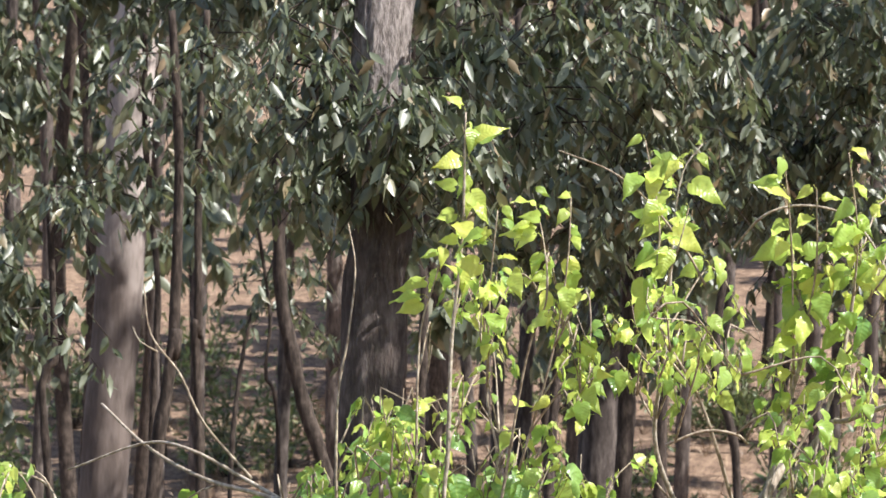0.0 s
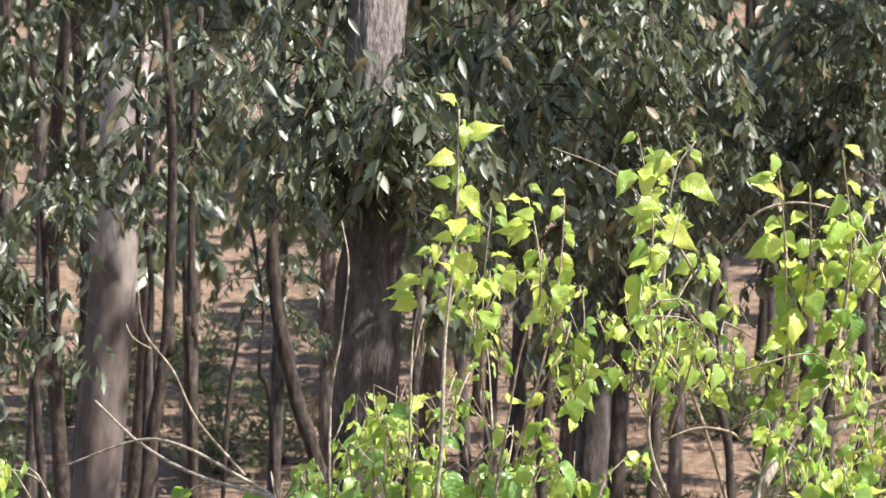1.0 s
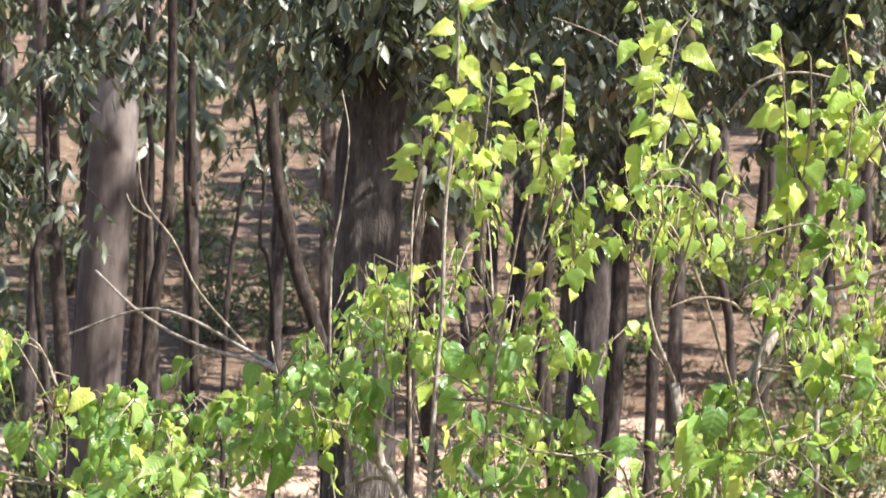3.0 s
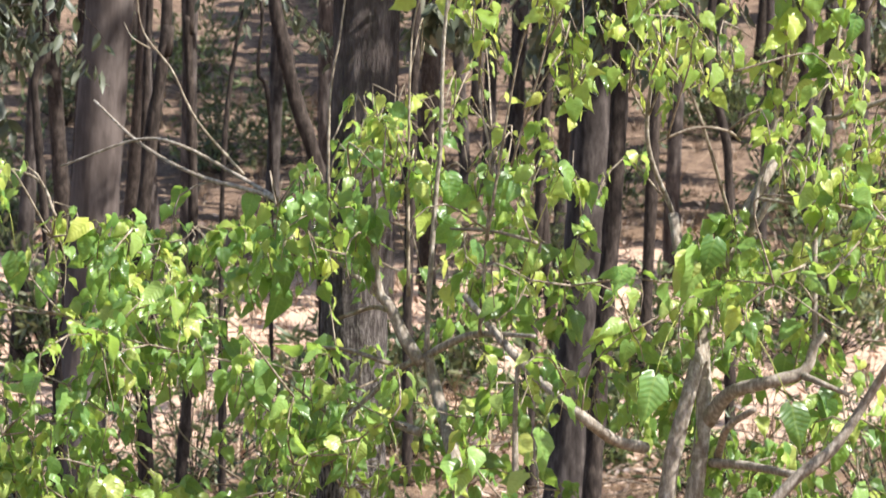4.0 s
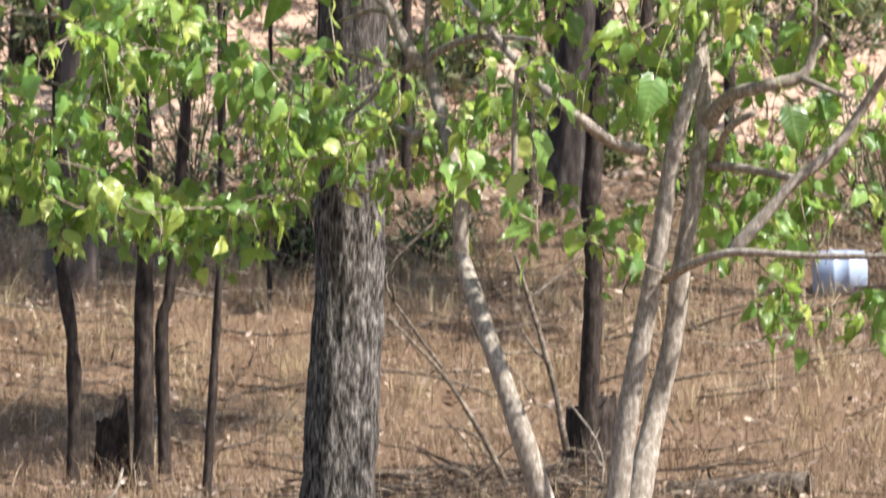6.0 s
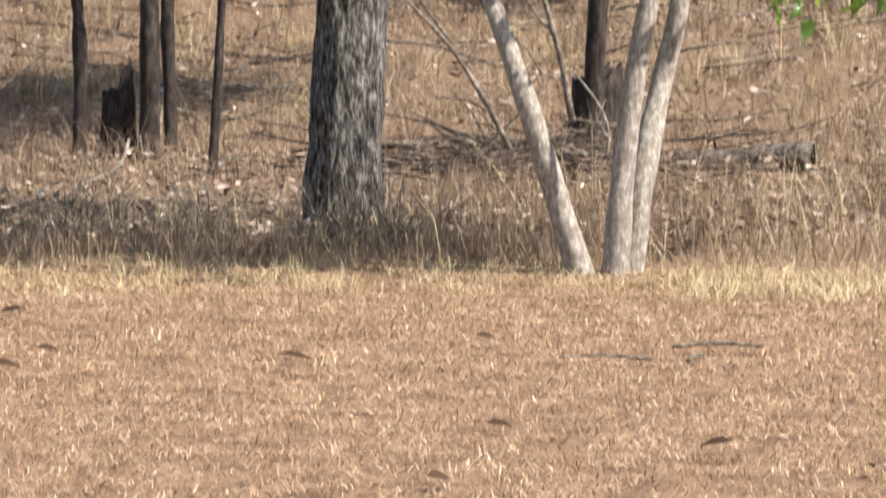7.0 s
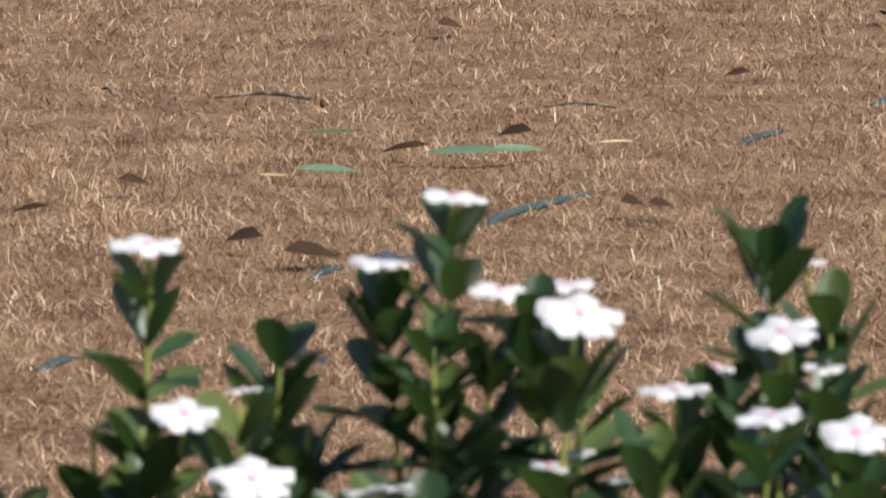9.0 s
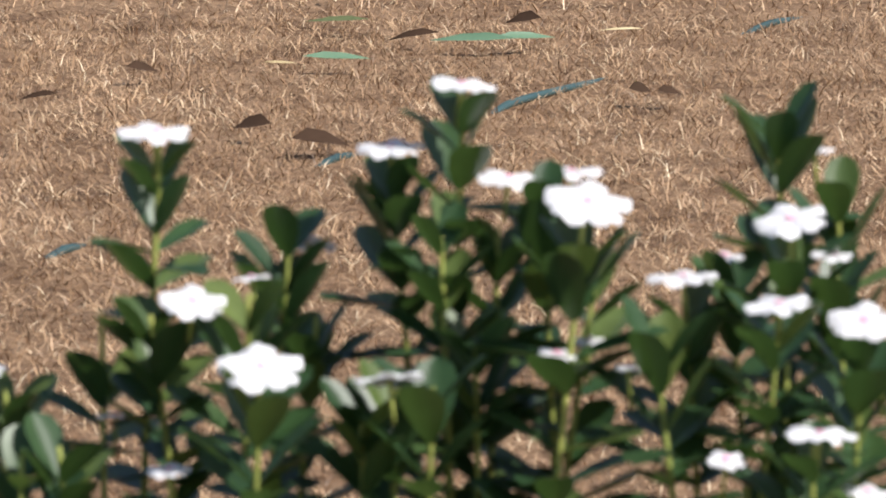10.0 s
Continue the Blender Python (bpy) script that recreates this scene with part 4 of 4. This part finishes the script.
    # large drooping leaves at the shoots' ends
    for place, size in HERO:
        size *= 0.9
        base = set_back(place)
        m = leaf_frame(base, Vector((r.uniform(-0.3, 0.3), r.uniform(-0.3, 0.0), -1)).normalized(), Vector((0.45, -0.9, 0.45)) + rand_dir(r) * 0.45, size)
        ob = new("leaf", old_meshes[r.randrange(7)])
        ob.parent, ob.matrix_basis = t, m
        q = min(nodes, key=lambda nd: (nd[0] - base).length)[0]
        tube(petioles, [q, (q + base) / 2 + Vector((0, 0, 0.02)), base], 0.0018, 0.001, 4, 0.05)
    tagged(part("leafstalks", petioles, STEM_GREEN, t), kind="stuff")
    tagged(part("foliage", rest[False], MULBERRY_LEAF, t, "mid-green toothed leaves"), kind="stuff")
    tagged(part("young_foliage", rest[True], YOUNG_LEAF, t, "yellow-green young leaves"), kind="stuff")


mulberry()


# ---- stumps, log and fallen branches ----
def stump(label, x, y, r, h, seed, spike):
    g = random.Random(seed)
    s = Shape()
    sides, rows = 22, 12
    foot = on_ground(x, y, -0.05)
    verts, faces = [], []
    for j in range(rows):
        for k in range(sides):
            a = 2 * math.pi * k / sides
            top = h * (0.93 + 0.10 * noise.noise(Vector((math.cos(a) * 1.7, math.sin(a) * 1.7, seed)))) + spike * min(1.0, max(0.0, math.cos(a - 0.3) - 0.25) * 4)
            z = top * j / (rows - 1)
            rad = r * (1.18 - 0.22 * j / rows + 0.3 * math.exp(-z * 12)) * (1 + 0.16 * noise.noise(Vector((math.cos(a) * 3, math.sin(a) * 3, z * 3 + seed))))
            verts.append(foot + Vector((math.cos(a) * rad, math.sin(a) * rad, z + 0.0)))
    for j in range(rows - 1):
        for k in range(sides):
            a, b = j * sides + k, j * sides + (k + 1) % sides
            faces.append((a, b, b + sides, a + sides))
    c = len(verts)
    verts.append(foot + Vector((0, 0, h * 0.8)))
    faces += [((rows - 1) * sides + k, (rows - 1) * sides + (k + 1) % sides, c) for k in range(sides)]
    s.add(verts, faces)
    single("tree_stump", s, DEAD_WOOD if seed % 2 else DARK_BARK, label, "stump", smooth=False)


stump("burnt jagged tree stump beside saplings", -1.30, 20.1, 0.066, 0.34, 6, 0.10)
stump("dark broken tree stump in brushwood", 0.60, 20.1, 0.10, 0.36, 4, 0.04)


def log():
    s = Shape()
    tube(s, [(1.37, 18.80, 0.12), (1.15, 18.90, 0.10), (0.86, 19.00, 0.08)], 0.07, 0.05, 18, 0.04, 0.2, 0.1, 0, 0.1, 4)
    t = thing("fallen_log", "grey weathered log lying in dry grass", "log")
    part("log_body", s, LOG_BARK, t)
    e = Shape()
    c = Vector((1.37, 18.80, 0.12)) + Vector((0.005, 0, 0))
    e.add([c] + [c + Vector((0.002, math.cos(a) * 0.066, math.sin(a) * 0.066)) for a in np.linspace(0, 2 * math.pi, 16, endpoint=False)], [(0, k + 1, (k + 1) % 16 + 1) for k in range(16)])
    part("cut_end", e, GREY_WOOD, t, "pale sawn end")


log()


def fallen_branch(label, pts, r0, r1, material, seed, fork=2):
    g = random.Random(seed)
    s = Shape()
    line = tube(s, pts, r0, r1, 7, 0.05, 0.25, 0.15, 0, 0, seed)
    for k in range(fork):
        a = line[g.randrange(len(line) // 4, len(line) - 1)]
        e = a + Vector((g.uniform(-0.25, 0.25), g.uniform(-0.15, 0.15), g.uniform(0.02, 0.22)))
        tube(s, [a, (a + e) / 2 + rand_dir(g) * 0.03, e], r1, r1 * 0.5, 5, 0.05)
    single("fallen_branch", s, material, label, "branch", "fallen branches")


fallen_branch("pale dead branch lying on leaf litter", [(-1.74, 18.90, 0.01), (-1.52, 18.80, -0.01), (-1.33, 18.80, 0.03), (-1.22, 18.90, 0.09), (-1.19, 19.00, 0.18)], 0.007, 0.006, GREY_WOOD, 1, 1)
fallen_branch("dark bare dead branch leaning among trees", [(0.26, 18.50, 0.12), (0.14, 18.50, 0.35), (0.01, 18.50, 0.55), (-0.19, 18.50, 0.76)], 0.011, 0.006, DEAD_WOOD, 2)
fallen_branch("dark bare dead branch leaning among trees", [(0.01, 18.60, 0.57), (-0.10, 18.60, 0.72), (-0.20, 18.60, 0.91), (-0.03, 18.60, 1.10)], 0.007, 0.004, DEAD_WOOD, 3)
fallen_branch("dark bare dead branch leaning among trees", [(0.49, 19.60, 0.22), (0.44, 19.60, 0.48), (0.36, 19.60, 0.76), (0.29, 19.60, 0.98)], 0.013, 0.007, DEAD_WOOD, 4)
fallen_branch("thin dead stick among dry grass", [(-0.22, 19.00, 0.55), (-0.03, 19.00, 0.53), (0.20, 19.00, 0.46), (0.44, 19.20, 0.40)], 0.005, 0.005, DEAD_WOOD, 5, 1)
fallen_branch("thin dead stick among dry grass", [(-1.73, 19.00, 0.33), (-1.58, 19.00, 0.44), (-1.46, 19.00, 0.55)], 0.005, 0.003, DEAD_WOOD, 6, 0)
fallen_branch("thin dead stick among dry grass", [(-0.86, 20.00, 0.21), (-0.70, 20.00, 0.26), (-0.54, 20.00, 0.43)], 0.006, 0.003, DEAD_WOOD, 7, 1)
fallen_branch("pale twisted dead stick against a stump", [(0.51, 18.40, 0.00), (0.59, 18.40, 0.17), (0.57, 18.40, 0.31), (0.47, 18.40, 0.45)], 0.007, 0.004, GREY_WOOD, 8, 2)


def brushwood():
    g = random.Random(9)
    t = thing("brush_pile", "heap of tangled dead sticks round a stump", "brushwood")
    for k in range(240):
        x, y = g.gauss(0.32, 0.40), g.uniform(18.0, 19.9)
        a = on_ground(x, y, g.uniform(0.0, 0.12))
        d = Vector((g.uniform(-1, 1), g.uniform(-0.3, 0.3), g.uniform(-0.1, 0.12))).normalized() * g.uniform(0.15, 0.5)
        s = Shape()
        tube(s, [a, a + d * 0.5 + rand_dir(g) * 0.03, a + d], g.uniform(0.003, 0.008), 0.002, 5, 0.08)
        part("stick", s, (DARK_BARK, DEAD_WOOD, LOG_BARK, DARK_BARK)[k % 4], t)


brushwood()


def dry_weeds():
    g = random.Random(15)
    for c in [(-0.25, 15.80, 0.07), (-0.15, 15.70, 0.04), (-0.81, 16.00, 0.06), (-1.15, 16.20, 0.04)]:
        t = thing("dead_weed", "grey dry twiggy weed at the gum's foot", "weed", "dead weeds")
        s = Shape()
        foot = on_ground(c[0], c[1])
        for k in range(110):
            d = (rand_dir(g) + Vector((0, 0, 0.8))).normalized() * g.uniform(0.1, 0.3)
            d.z = abs(d.z)
            a = foot + Vector((g.gauss(0, 0.1), g.gauss(0, 0.05), 0))
            tube(s, [a, a + d * 0.5 + rand_dir(g) * 0.03, a + d], 0.0024, 0.0014, 3, 0.06)
        tagged(part("stems", s, DEAD_WOOD, t), kind="stuff")


dry_weeds()


def drum():
    t = thing("plastic_drum", "pale blue-white plastic drum lying on the slope", "drum")
    c = Vector((2.07, 26.20, 0.96))
    c.z = ground_z(c.x, c.y) + 0.11
    s = Shape()
    prof = [(0.8 * a, 0.8 * q) for a, q in ((-0.17, 0.02), (-0.17, 0.12), (-0.155, 0.145), (-0.06, 0.15), (-0.05, 0.158), (-0.04, 0.15), (0.04, 0.15), (0.05, 0.158), (0.06, 0.15), (0.155, 0.145), (0.17, 0.12), (0.17, 0.02))]
    n = 28
    s.add([c + Vector((x, math.cos(2 * math.pi * k / n) * q, math.sin(2 * math.pi * k / n) * q)) for x, q in prof for k in range(n)],
          [(i * n + k, i * n + (k + 1) % n, (i + 1) * n + (k + 1) % n, (i + 1) * n + k) for i in range(len(prof) - 1) for k in range(n)] + [tuple(range(n)), tuple(range((len(prof) - 1) * n, len(prof) * n))])
    part("barrel", s, WHITE_PLASTIC, t)


drum()


# ---- lawn litter ----
def lawn_leaf(label, xy, length, width, turn, material, name="fallen_leaf"):
    s = Shape()
    a = Vector((math.cos(radians(turn)), math.sin(radians(turn)), 0))
    length, width = (length * 1.15, width * 1.2) if material is BROWN_LEAF else (length, width)
    p = on_ground(*xy, 0.029) - a * length / 2
    hanging_leaf(s, p, a, Vector((0.0, -0.6, 1)).normalized(), length, width, -0.22 if material is BROWN_LEAF else -0.06)
    single(name, s, material, label, "leaf", "fallen leaves")


def lawn_stick(xy, length, turn, r, material, bend=0.1):
    s = Shape()
    a = Vector((math.cos(radians(turn)), math.sin(radians(turn)), 0))
    c = on_ground(*xy, 0.022)
    tube(s, [c - a * length / 2, c + Vector((0, bend * length, 0.006)), c + a * length / 2], r * 1.3, r * 0.8, 6, 0.03, 0.2)
    single("stick", s, material, "thin dark stick lying on the dry lawn", "stick", "lawn sticks")


lawn_leaf("long green gum leaf fallen on the lawn", (-0.20, 7.81), 0.10, 0.014, 176, BUSH_LEAF)
lawn_leaf("long grey-green gum leaf fallen on the lawn", (0.01, 7.62), 0.13, 0.022, 172, GREEN_FALLEN)
lawn_leaf("long grey-green gum leaf fallen on the lawn", (0.09, 7.64), 0.10, 0.02, 20, GREEN_FALLEN)
lawn_leaf("long grey-green gum leaf fallen on the lawn", (-0.19, 7.42), 0.10, 0.018, 4, GREEN_FALLEN)
lawn_leaf("brown curled dead leaf on the lawn", (-0.01, 9.29), 0.05, 0.03, 30, BROWN_LEAF)
lawn_leaf("brown curled dead leaf on the lawn", (0.11, 10.23), 0.05, 0.022, 10, BROWN_LEAF)
lawn_leaf("brown curled dead leaf on the lawn", (0.53, 9.89), 0.06, 0.022, 170, BROWN_LEAF)
lawn_leaf("brown curled dead leaf on the lawn", (0.10, 12.28), 0.05, 0.022, 10, BROWN_LEAF)
lawn_leaf("brown curled dead leaf on the lawn", (-1.01, 11.57), 0.06, 0.025, 10, BROWN_LEAF)
lawn_leaf("brown curled dead leaf on the lawn", (-1.13, 13.07), 0.07, 0.025, 160, BROWN_LEAF)
lawn_leaf("brown curled dead leaf on the lawn", (-0.35, 11.77), 0.07, 0.02, 3, BROWN_LEAF)
lawn_leaf("brown curled dead leaf on the lawn", (-0.94, 11.93), 0.05, 0.02, 8, BROWN_LEAF)
lawn_leaf("brown curled dead leaf on the lawn", (0.09, 7.84), 0.05, 0.025, 165, BROWN_LEAF)
lawn_leaf("brown curled dead leaf on the lawn", (-0.08, 7.67), 0.07, 0.016, 175, BROWN_LEAF)
lawn_leaf("brown curled dead leaf on the lawn", (0.48, 8.61), 0.04, 0.018, 175, BROWN_LEAF)
lawn_leaf("brown curled dead leaf on the lawn", (0.81, 9.49), 0.04, 0.03, 100, BROWN_LEAF)
lawn_leaf("brown curled dead leaf on the lawn", (-0.19, 6.65), 0.075, 0.03, 22, BROWN_LEAF)
lawn_leaf("brown curled dead leaf on the lawn", (-0.29, 6.77), 0.05, 0.028, 160, BROWN_LEAF)
lawn_leaf("brown curled dead leaf on the lawn", (0.25, 7.13), 0.03, 0.022, 10, BROWN_LEAF)
lawn_leaf("brown curled dead leaf on the lawn", (0.29, 7.11), 0.03, 0.018, 10, BROWN_LEAF)
lawn_leaf("brown curled dead leaf on the lawn", (-0.60, 7.03), 0.05, 0.012, 178, BROWN_LEAF)
lawn_leaf("brown curled dead leaf on the lawn", (-0.47, 7.29), 0.04, 0.02, 10, BROWN_LEAF)
lawn_leaf("small bleached white leaf on the lawn", (0.01, 8.67), 0.022, 0.022, 90, PALE_STRAW)
lawn_leaf("small bleached straw leaf on the lawn", (0.24, 7.72), 0.07, 0.006, 178, PALE_STRAW)
lawn_leaf("small bleached straw leaf on the lawn", (-0.27, 7.35), 0.05, 0.006, 6, PALE_STRAW)
lawn_stick((-0.32, 8.27), 0.16, 179, 0.003, DEAD_WOOD)
lawn_stick((-0.58, 8.36), 0.07, 110, 0.003, DEAD_WOOD)
lawn_stick((0.37, 11.71), 0.22, 168, 0.003, DEAD_WOOD)
lawn_stick((0.65, 12.04), 0.22, 4, 0.004, DEAD_WOOD)
lawn_stick((0.58, 11.71), 0.12, 70, 0.004, DEAD_WOOD)
lawn_stick((0.20, 8.17), 0.12, 178, 0.002, DEAD_WOOD)
lawn_stick((-0.22, 8.18), 0.03, 95, 0.003, BROWN_LEAF)


def hose():
    t = thing("garden_hose", "dark teal plastic hose half sunk in the dry lawn", "hose")
    for pts in ([(0.82, 8.60), (0.73, 8.42), (0.67, 8.32)], [(0.57, 8.11), (0.48, 7.94), (0.41, 7.81)], [(0.24, 7.50), (0.15, 7.29), (0.06, 7.12), (0.03, 7.04)],
                [(-0.13, 6.71), (-0.17, 6.63), (-0.21, 6.56)], [(-0.45, 6.05), (-0.48, 5.96), (-0.51, 5.91)]):
        s = Shape()
        q = [on_ground(*p, 0.004) for p in pts]
        q[0].z -= 0.016
        q[-1].z -= 0.016
        tube(s, q, 0.006, 0.006, 12, 0.03, 0.1, 0.0, 0.0, 0.0, 3.0)
        part("hose_length", s, HOSE, t)


hose()


# ---- periwinkles in the foreground ----
def winkle_leaf_shape(r):
    s = Shape()
    rows = [(0.0, 0.08), (0.15, 0.26), (0.42, 0.44), (0.70, 0.50), (0.90, 0.36), (1.0, 0.06)]
    arch = r.uniform(-0.12, 0.18)
    v, uv, f = [], [], []
    for y, w in rows:
        for q in (-1, -0.5, 0, 0.5, 1):
            v.append(Vector((q * w / 2, y, abs(q) * w * 0.16 - arch * y * y)))
            uv.append((0.5 + q * w, y))
    for i in range(len(rows) - 1):
        for k in range(4):
            a = i * 5 + k
            f.append((a, a + 1, a + 6, a + 5))
    s.add(v, f, uv)
    return s


def petal_shape():
    s = Shape()
    rows = [(0.06, 0.12), (0.3, 0.46), (0.6, 0.84), (0.85, 0.88), (1.0, 0.46)]
    v, f = [], []
    for i, (y, w) in enumerate(rows):
        for q in (-1, -0.5, 0, 0.5, 1):
            v.append(Vector((q * w / 2 + 0.06 * y, y - 0.06 * q * q, 0.10 * math.sin(q * 2.4 + 1) * y - 0.16 * y * y + 0.10 * y)))
    for i in range(4):
        for k in range(4):
            a = i * 5 + k
            f.append((a, a + 1, a + 6, a + 5))
    s.add(v, f)
    return s


WR = random.Random(31)
W_LEAVES = [winkle_leaf_shape(WR).mesh("leaf", WINKLE_LEAF) for _ in range(5)]
W_PETAL = petal_shape().mesh("petal", PETAL)


def periwinkle_flower(parent, place, width, normal):
    s = Shape()
    nrm = normal.normalized()
    tube(s, [place - nrm * 0.026, place - nrm * 0.012, place - nrm * 0.001], 0.0011, 0.0013, 6, 0.01)
    fl = part("flower", s, STEM_GREEN, parent, "white five-petalled flower")
    side = nrm.orthogonal().normalized()
    m = Matrix((side, nrm.cross(side), nrm)).transposed().to_4x4()
    spin = WR.uniform(0, 72)
    for k in range(5):
        p = new("petal", W_PETAL)
        p.parent = fl
        p.matrix_basis = Matrix.Translation(place) @ m @ pose(0, 0, 0, 0, 0, spin + 72 * k) @ Matrix.Scale(width * 0.53, 4)
    e = Shape()
    e.add([place + nrm * 0.0022] + [place + nrm * 0.0012 + (side * math.cos(a) + nrm.cross(side) * math.sin(a)) * 0.003 for a in np.linspace(0, 2 * math.pi, 8, endpoint=False)], [(0, k + 1, (k + 1) % 8 + 1) for k in range(8)])
    part("throat", e, PETAL_EYE, fl, "pink flower centre")


def periwinkle(shoots, flowers, label):
    t = thing("periwinkle_plant", label, "flowering plant", "periwinkles")
    for tip, bx, by, first in shoots:
        tip = Vector(tip)
        foot = on_ground(bx, by, -0.01)
        mid = foot.lerp(tip, 0.55) + Vector((WR.uniform(-0.02, 0.02), WR.uniform(-0.02, 0.02), 0))
        s = Shape()
        line = tube(s, [foot, mid, tip], 0.0034, 0.0016, 7, 0.011)
        part("stem", s, STEM_GREEN, t)
        k, turn = len(line) - 2 - first, WR.uniform(0, 180)
        while k > 4 and line[k].z > 0.02:
            d = (line[k] - line[k - 1]).normalized()
            depth = (len(line) - 1 - k) * 0.012
            size = min(0.050, 0.034 + depth * 0.35) * WR.uniform(0.8, 1.15)
            for q in (0, 180):
                a = radians(turn + q + WR.uniform(-18, 18))
                out = Vector((math.cos(a), math.sin(a), 0))
                along = (out * WR.uniform(0.5, 0.8) + Vector((0, 0, WR.uniform(0.4, 0.95)))).normalized() if depth < 0.07 else (out + Vector((0, 0, WR.uniform(-0.1, 0.7)))).normalized()
                face = (Vector((0, 0, 1)) - out * 0.2).normalized()
                ob = new("leaf", W_LEAVES[WR.randrange(5)])
                ob.parent, ob.matrix_basis = t, leaf_frame(line[k] + out * 0.002, along, face, size)
            k -= WR.choice((1, 1, 2)) if depth < 0.1 else WR.choice((2, 2, 3))
            turn += 90
    for place, width, tilt in flowers:
        periwinkle_flower(t, Vector(place), width, Vector((WR.uniform(-0.15, 0.15), tilt - 0.06, 1)))


periwinkle([((-0.176, 2.880, 0.635), -0.168, 2.90, 1), ((-0.180, 2.840, 0.540), -0.160, 2.88, 0), ((-0.211, 2.880, 0.532), -0.160, 2.88, 4)],
           [((-0.178, 2.880, 0.640), 0.042, 0.0), ((-0.153, 2.800, 0.556), 0.037, -0.25), ((-0.203, 2.880, 0.473), 0.024, 0.2)],
           "dark-leaved periwinkle with white flowers beside a dry lawn")
periwinkle([((-0.102, 2.880, 0.578), -0.096, 2.90, 0), ((-0.122, 2.800, 0.560), -0.112, 2.84, 1), ((-0.086, 2.880, 0.532), -0.088, 2.88, 1), ((-0.113, 2.720, 0.522), -0.104, 2.76, 1)],
           [((-0.122, 2.840, 0.562), 0.021, 0.2), ((-0.092, 2.920, 0.568), 0.032, 0.5), ((-0.112, 2.720, 0.535), 0.046, -0.3), ((-0.163, 2.720, 0.477), 0.024, 0.0)],
           "dark-leaved periwinkle with white flowers beside a dry lawn")
periwinkle([((-0.043, 2.880, 0.621), -0.024, 2.90, 1), ((-0.001, 2.880, 0.661), -0.008, 2.88, 1), ((0.066, 2.800, 0.599), 0.032, 2.84, 1), ((0.019, 2.880, 0.585), 0.016, 2.90, 1), ((0.045, 2.880, 0.598), 0.024, 2.86, 0), ((-0.039, 2.800, 0.505), -0.032, 2.80, 1), ((-0.058, 2.780, 0.490), -0.050, 2.80, 0), ((-0.018, 2.760, 0.515), -0.012, 2.78, 0), ((0.006, 2.820, 0.530), 0.004, 2.84, 0), ((0.076, 2.840, 0.579), 0.048, 2.84, 1), ((-0.014, 2.840, 0.586), -0.008, 2.80, 0)],
           [((-0.043, 2.880, 0.631), 0.038, 0.0), ((-0.002, 2.880, 0.668), 0.038, 0.05), ((0.025, 2.880, 0.613), 0.037, 0.0), ((0.069, 2.800, 0.613), 0.048, -0.28), ((0.062, 2.920, 0.610), 0.040, 0.1), ((0.052, 2.800, 0.526), 0.022, 0.0), ((0.070, 2.840, 0.526), 0.018, 0.0), ((-0.042, 2.760, 0.520), 0.037, 0.45), ((-0.095, 2.880, 0.471), 0.014, 0.0)],
           "bushy dark-leaved periwinkle with white flowers beside a dry lawn")
periwinkle([((0.184, 2.960, 0.632), 0.192, 2.98, 0), ((0.188, 2.880, 0.575), 0.192, 2.88, 1), ((0.127, 2.880, 0.545), 0.144, 2.90, 1), ((0.155, 2.920, 0.554), 0.160, 2.92, 1), ((0.220, 2.960, 0.595), 0.216, 2.96, 1), ((0.224, 2.800, 0.535), 0.224, 2.80, 1), ((0.177, 2.800, 0.548), 0.184, 2.80, 1), ((0.215, 2.880, 0.559), 0.208, 2.88, 1), ((0.107, 2.800, 0.535), 0.128, 2.80, 1), ((0.192, 2.720, 0.491), 0.192, 2.72, 1)],
           [((0.188, 2.880, 0.589), 0.042, -0.2), ((0.210, 3.000, 0.610), 0.022, 0.1), ((0.152, 2.920, 0.560), 0.022, 0.0), ((0.126, 2.880, 0.555), 0.040, 0.08), ((0.213, 2.880, 0.568), 0.024, 0.0), ((0.177, 2.800, 0.555), 0.038, 0.0), ((0.225, 2.800, 0.545), 0.040, -0.3), ((0.195, 2.720, 0.498), 0.040, 0.1), ((0.144, 2.720, 0.483), 0.021, -0.2), ((0.233, 2.800, 0.515), 0.014, 0.0), ((0.092, 2.800, 0.519), 0.016, 0.0), ((0.222, 2.720, 0.465), 0.027, 0.0)],
           "bushy dark-leaved periwinkle with white flowers beside a dry lawn")
periwinkle([((-0.267, 2.880, 0.488), -0.272, 2.88, 1), ((-0.230, 2.800, 0.472), -0.232, 2.80, 1), ((-0.251, 2.800, 0.469), -0.248, 2.80, 1)], [((-0.283, 2.880, 0.501), 0.032, 0.0)],
           "dark-leaved periwinkle with white flowers beside a dry lawn")
